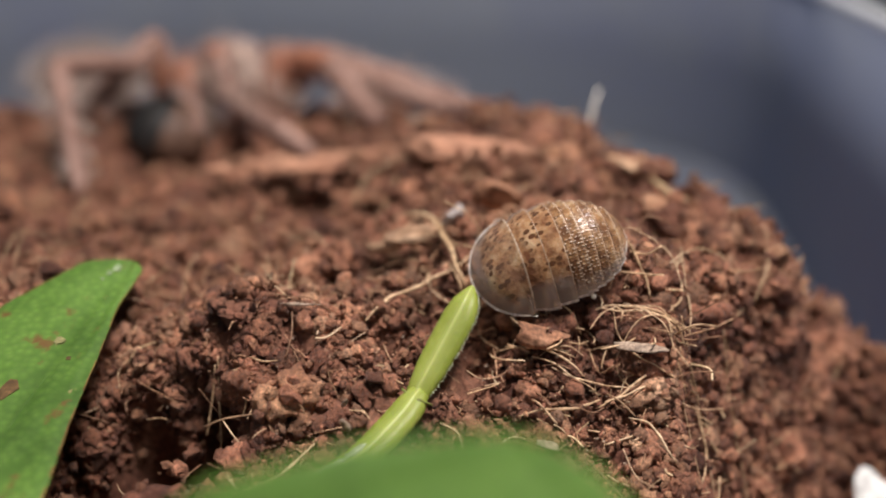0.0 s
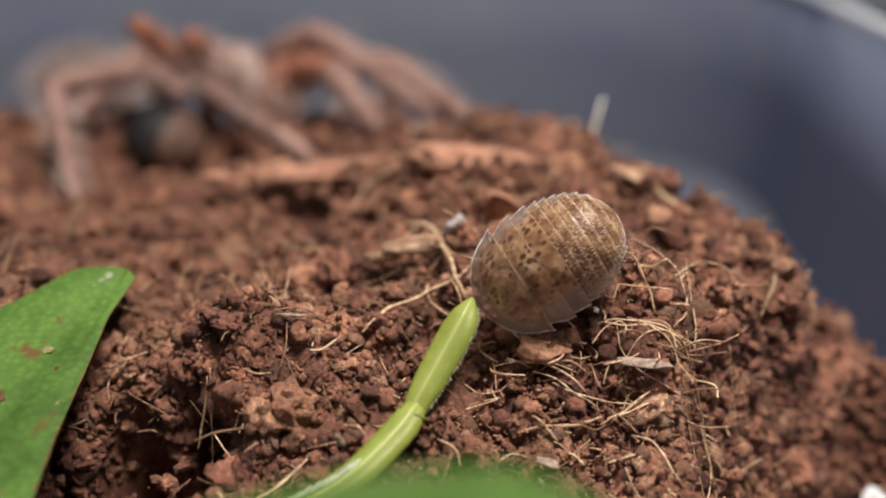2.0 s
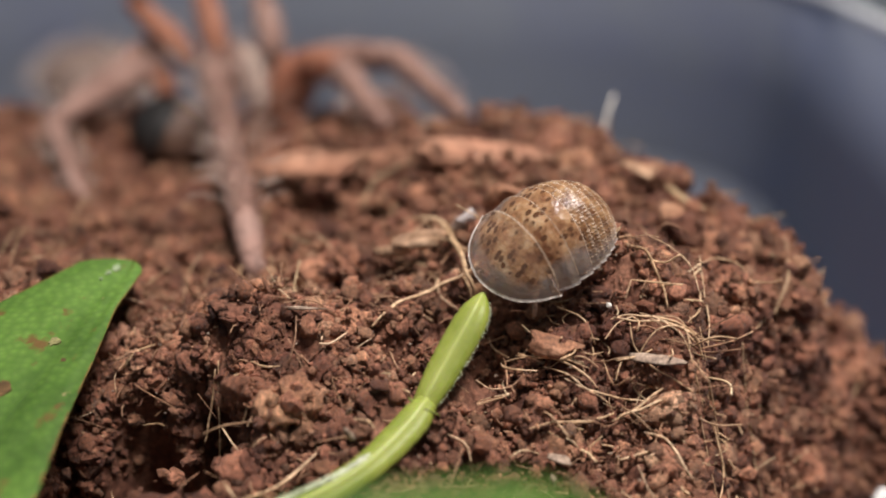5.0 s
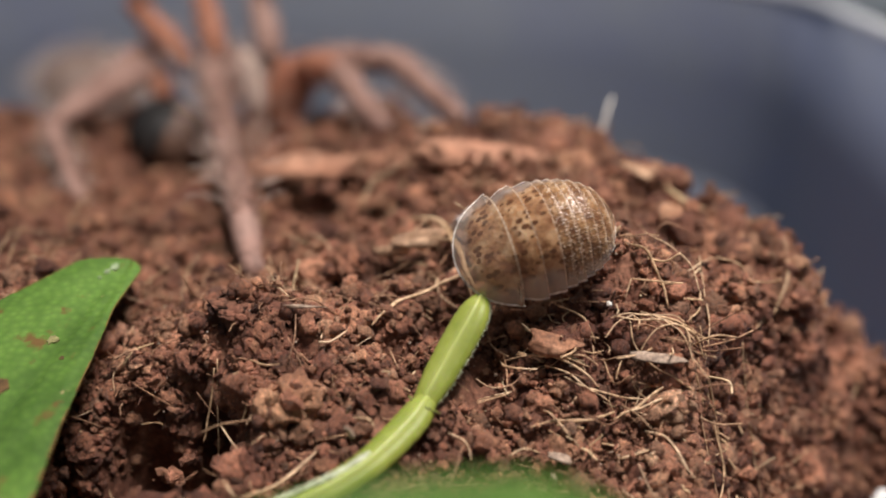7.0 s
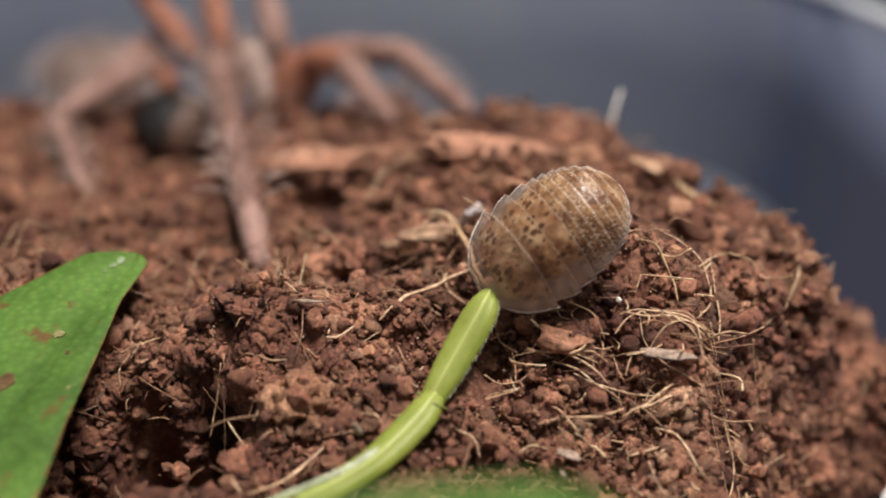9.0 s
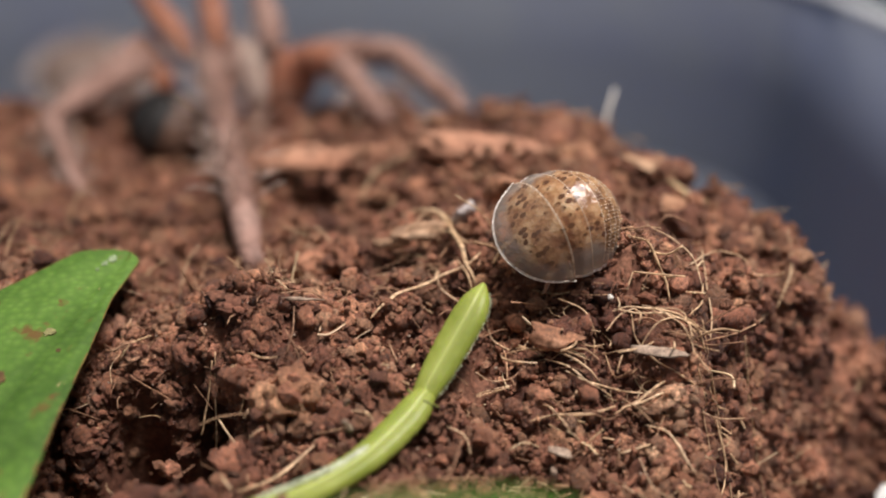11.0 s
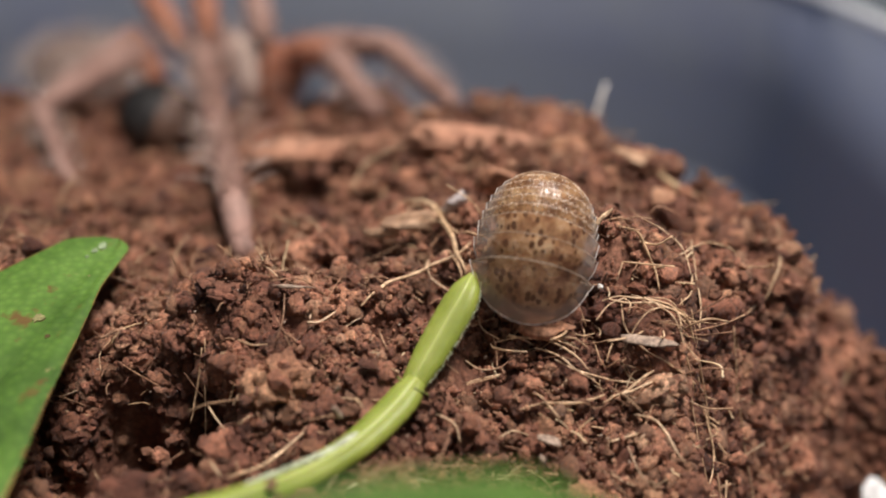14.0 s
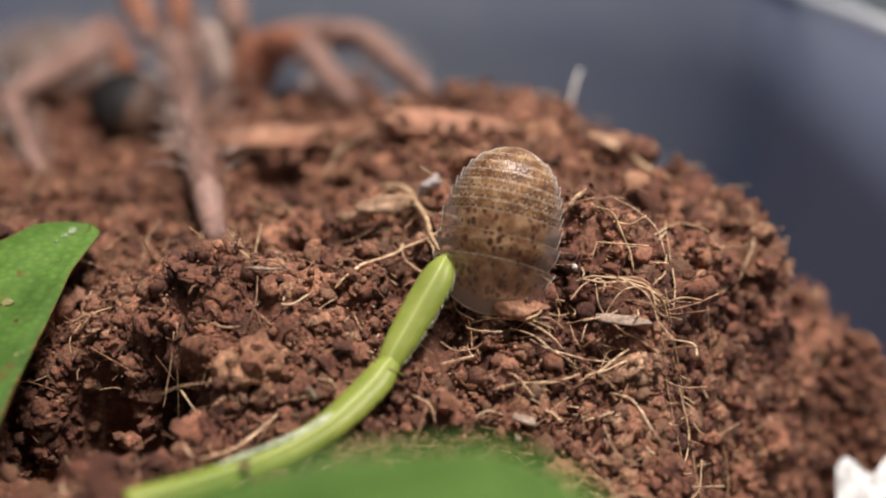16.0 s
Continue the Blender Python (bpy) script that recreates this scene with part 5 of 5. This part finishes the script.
# leg: hip, then (seconds, foot, side to which the knee points)
GAIT = {
    "front": ((-24.6, 108.0, 33.5), [(0.0, (-10.1, 81.0, 32.7), (-0.04, -0.05, 1.00)), (1.5, (-9.2, 81.0, 32.1), (0.06, -0.02, 1.00)), (2.5, (-10.7, 82.0, 33.1), (0.00, -0.01, 1.00)), (3.2, (-9.2, 81.0, 33.5), (0.01, 0.00, 1.00)), (3.4, (-12.1, 76.0, 33.6), (-0.36, -0.14, 0.92)), (3.6, (-14.6, 70.0, 33.5), (-0.27, -0.07, 0.96)), (3.8, (-13.7, 64.5, 31.5), (-0.24, -0.10, 0.97)), (4.1, (-12.8, 62.3, 29.6), (-0.21, -0.14, 0.97)), (16.0, (-12.8, 62.3, 29.6), (-0.21, -0.14, 0.97))]),
    "raised_a": ((-29.6, 116.2, 35.0), [(0.0, (-23.6, 93.5, 31.0), (-0.89, -0.3, 0.34)), (1.8, (-23.8, 95.1, 30.9), (-0.9, -0.31, 0.31)), (2.2, (-29.0, 111.7, 40.2), (-0.93, 0.23, 0.3)), (2.8, (-33.3, 118.4, 52.8), (-0.96, -0.12, -0.25)), (16.0, (-33.5, 118.8, 54.0), (-0.74, 0.61, -0.29))]),
    "raised_b": ((-26.0, 114.4, 36.0), [(0.0, (-19.8, 100.2, 29.0), (-0.02, -0.45, 0.89)), (1.8, (-20.0, 101.8, 29.0), (0.02, -0.48, 0.88)), (2.2, (-25.3, 116.4, 47.3), (-0.6, -0.78, 0.17)), (2.8, (-25.0, 120.9, 53.7), (-1, 0.01, -0)), (16.0, (-24.9, 121.1, 54.3), (-1, 0.01, -0))]),
    "raised_c": ((-19.8, 115.5, 36.1), [(0.0, (3.0, 96.3, 33.0), (0.14, 0.01, 0.99)), (1.6, (2.8, 98.1, 32.7), (0.21, 0.09, 0.97)), (2.2, (-0.8, 100.9, 34.1), (0.16, 0.07, 0.98)), (2.5, (-1.5, 105.6, 41.0), (-0.09, 0.3, 0.95)), (2.7, (-3.9, 108.1, 47.9), (-0.29, 0.58, 0.76)), (3.0, (-8.7, 111.0, 55.8), (-0.54, 0.7, 0.46)), (16.0, (-9.9, 111.4, 56.9), (-0.56, 0.73, 0.41))]),
    "right_a": ((-15.5, 114.0, 36.1), [(0.0, (4.6, 96.5, 33.2), (0.24, 0.12, 0.96)), (1.6, (4.6, 98.0, 33.2), (0.24, 0.12, 0.96)), (2.6, (2.4, 96.5, 33.0), (0.40, 0.26, 0.88)), (16.0, (2.4, 96.5, 33.0), (0.40, 0.26, 0.88))]),
    "right_b": ((-16.7, 113.0, 35.6), [(0.0, (-5.6, 97.0, 31.8), (0.34, 0.01, 0.94)), (2.0, (-5.6, 97.0, 31.8), (0.34, 0.01, 0.94)), (16.0, (-5.6, 97.0, 31.8), (0.34, 0.01, 0.94))]),
    "left_a": ((-33.0, 112.0, 35.7), [(0.0, (-32.0, 82.6, 29.1), (-0.55, -0.20, 0.81)), (1.6, (-32.0, 82.6, 29.1), (-0.55, -0.20, 0.81)), (2.8, (-31.6, 81.4, 28.9), (-1.00, -0.06, 0.07)), (16.0, (-31.6, 81.4, 28.9), (-1.00, -0.06, 0.07))]),
    "left_b": ((-32.9, 115.9, 31.3), [(0.0, (-38.7, 101.3, 31.5), (0.01, 0.01, 1)), (1.6, (-38.9, 102.9, 31.0), (-0.22, 0.08, 0.97)), (2.8, (-41.1, 103.4, 32.0), (-0.49, 0.37, 0.79)), (16.0, (-41.1, 103.4, 32.0), (-0.49, 0.37, 0.79))]),
}


def motions():
    walk(ISOPOD, [
        (0.0, body_pose(2.39, 51.49, 33.02, 11.71, 52.81, 35.75, -0.13, -0.65, 0.75)),
        (0.5, body_pose(2.40, 49.52, 33.49, 10.95, 51.96, 37.62, -0.08, -0.78, 0.62)),
        (1.0, body_pose(3.50, 52.74, 31.22, 9.83, 50.25, 38.27, -0.46, -0.88, 0.10)),
        (1.5, body_pose(3.14, 49.21, 33.02, 11.48, 51.94, 37.39, -0.03, -0.82, 0.57)),
        (2.0, body_pose(2.76, 50.56, 32.54, 10.90, 51.80, 37.87, -0.19, -0.85, 0.49)),
        (2.5, body_pose(2.04, 50.68, 33.73, 11.19, 50.37, 37.22, -0.23, -0.81, 0.54)),
        (3.0, body_pose(2.06, 51.12, 33.37, 10.95, 50.50, 37.45, -0.26, -0.86, 0.44)),
        (3.5, body_pose(2.61, 49.88, 34.13, 11.47, 51.86, 37.82, -0.08, -0.79, 0.61)),
        (4.0, body_pose(3.68, 49.56, 33.23, 10.99, 53.41, 38.50, -0.04, -0.78, 0.62)),
        (4.5, body_pose(2.82, 49.84, 33.98, 10.37, 55.04, 37.45, -0.03, -0.52, 0.85)),
        (7.0, body_pose(0.75, 50.76, 34.63, 10.03, 52.67, 37.15, 0.00, -0.80, 0.60)),
        (7.5, body_pose(3.36, 49.41, 35.56, 10.63, 55.88, 36.65, 0.40, -0.57, 0.72)),
        (8.0, body_pose(3.13, 51.51, 35.74, 10.88, 57.50, 35.54, 0.34, -0.40, 0.85)),
        (8.5, body_pose(2.64, 50.48, 35.63, 10.80, 55.89, 36.12, 0.35, -0.59, 0.73)),
        (9.0, body_pose(1.75, 50.37, 33.06, 9.57, 52.59, 38.53, -0.15, -0.82, 0.55)),
        (11.5, body_pose(3.48, 50.65, 35.25, 10.87, 57.05, 35.88, 0.38, -0.51, 0.77)),
        (12.0, body_pose(2.88, 48.17, 31.97, 8.20, 53.03, 38.62, -0.04, -0.79, 0.61)),
        (12.5, body_pose(3.19, 48.87, 31.44, 7.87, 52.64, 39.18, -0.15, -0.85, 0.50)),
        (13.0, body_pose(5.65, 48.40, 31.41, 6.98, 55.81, 37.68, 0.34, -0.64, 0.69)),
        (13.5, body_pose(5.04, 47.97, 31.29, 7.18, 54.29, 38.47, 0.09, -0.76, 0.64)),
        (14.0, body_pose(5.00, 48.02, 30.98, 6.90, 53.96, 38.54, 0.03, -0.79, 0.61)),
        (14.5, body_pose(4.97, 48.07, 30.69, 6.60, 53.61, 38.60, -0.02, -0.82, 0.58)),
        (15.0, body_pose(4.28, 47.99, 30.47, 5.85, 52.88, 38.82, -0.09, -0.85, 0.52)),
        (15.5, body_pose(4.33, 48.67, 30.20, 6.15, 53.12, 38.74, -0.07, -0.88, 0.47)),
        (16.0, body_pose(4.39, 49.37, 29.93, 6.46, 53.34, 38.65, -0.05, -0.90, 0.42)),
    ])
    walk(NEAR, [
        (0.0, pose(0.00284, 0.02311, 0.04013)),
        (1.5, pose(0.00284, 0.02311, 0.03984)),
        (3.5, pose(0.00284, 0.02311, 0.03955)),
        (4.6, pose(0.00284, 0.02311, 0.03912)),
        (7.0, pose(0.00284, 0.02311, 0.03885)),
        (9.0, pose(0.00284, 0.02311, 0.03866)),
        (12.5, pose(0.00284, 0.02311, 0.03779)),
        (14.5, pose(0.00284, 0.02311, 0.03805)),
        (16.0, pose(0.00284, 0.02311, 0.03774)),
    ])
    curl_plates([(0.0, 0.008), (0.5, 0.043), (1.0, 0.000), (1.5, 0.029), (2.0, 0.020), (2.5, 0.013), (3.0, 0.018), (3.5, 0.023), (4.0, 0.080), (4.5, 0.058), (7.0, 0.015), (7.5, 0.211), (8.0, 0.085), (8.5, 0.081), (9.0, 0.000), (11.5, 0.132), (12.0, 0.049), (12.5, 0.061), (13.0, 0.000), (13.5, 0.036), (14.0, 0.043), (14.5, 0.051), (15.0, 0.043), (15.5, 0.026), (16.0, 0.009)])
    for name, (hip, keys) in GAIT.items():
        up, low, l1, l2 = LEGS[name]
        a, b = [], []
        hip = Vector(hip)
        for t, foot, pole in keys:
            foot, pole = Vector(foot), Vector(pole)
            knee = bend_leg(hip, foot, pole, l1, l2)
            a.append((t, along(hip - SPIDER_AT, knee - hip, Vector((1, 0.2, 0)))))
            b.append((t, along(knee - SPIDER_AT, foot - knee, Vector((1, 0.2, 0)))))
        walk(up, a)
        walk(low, b)


motions()
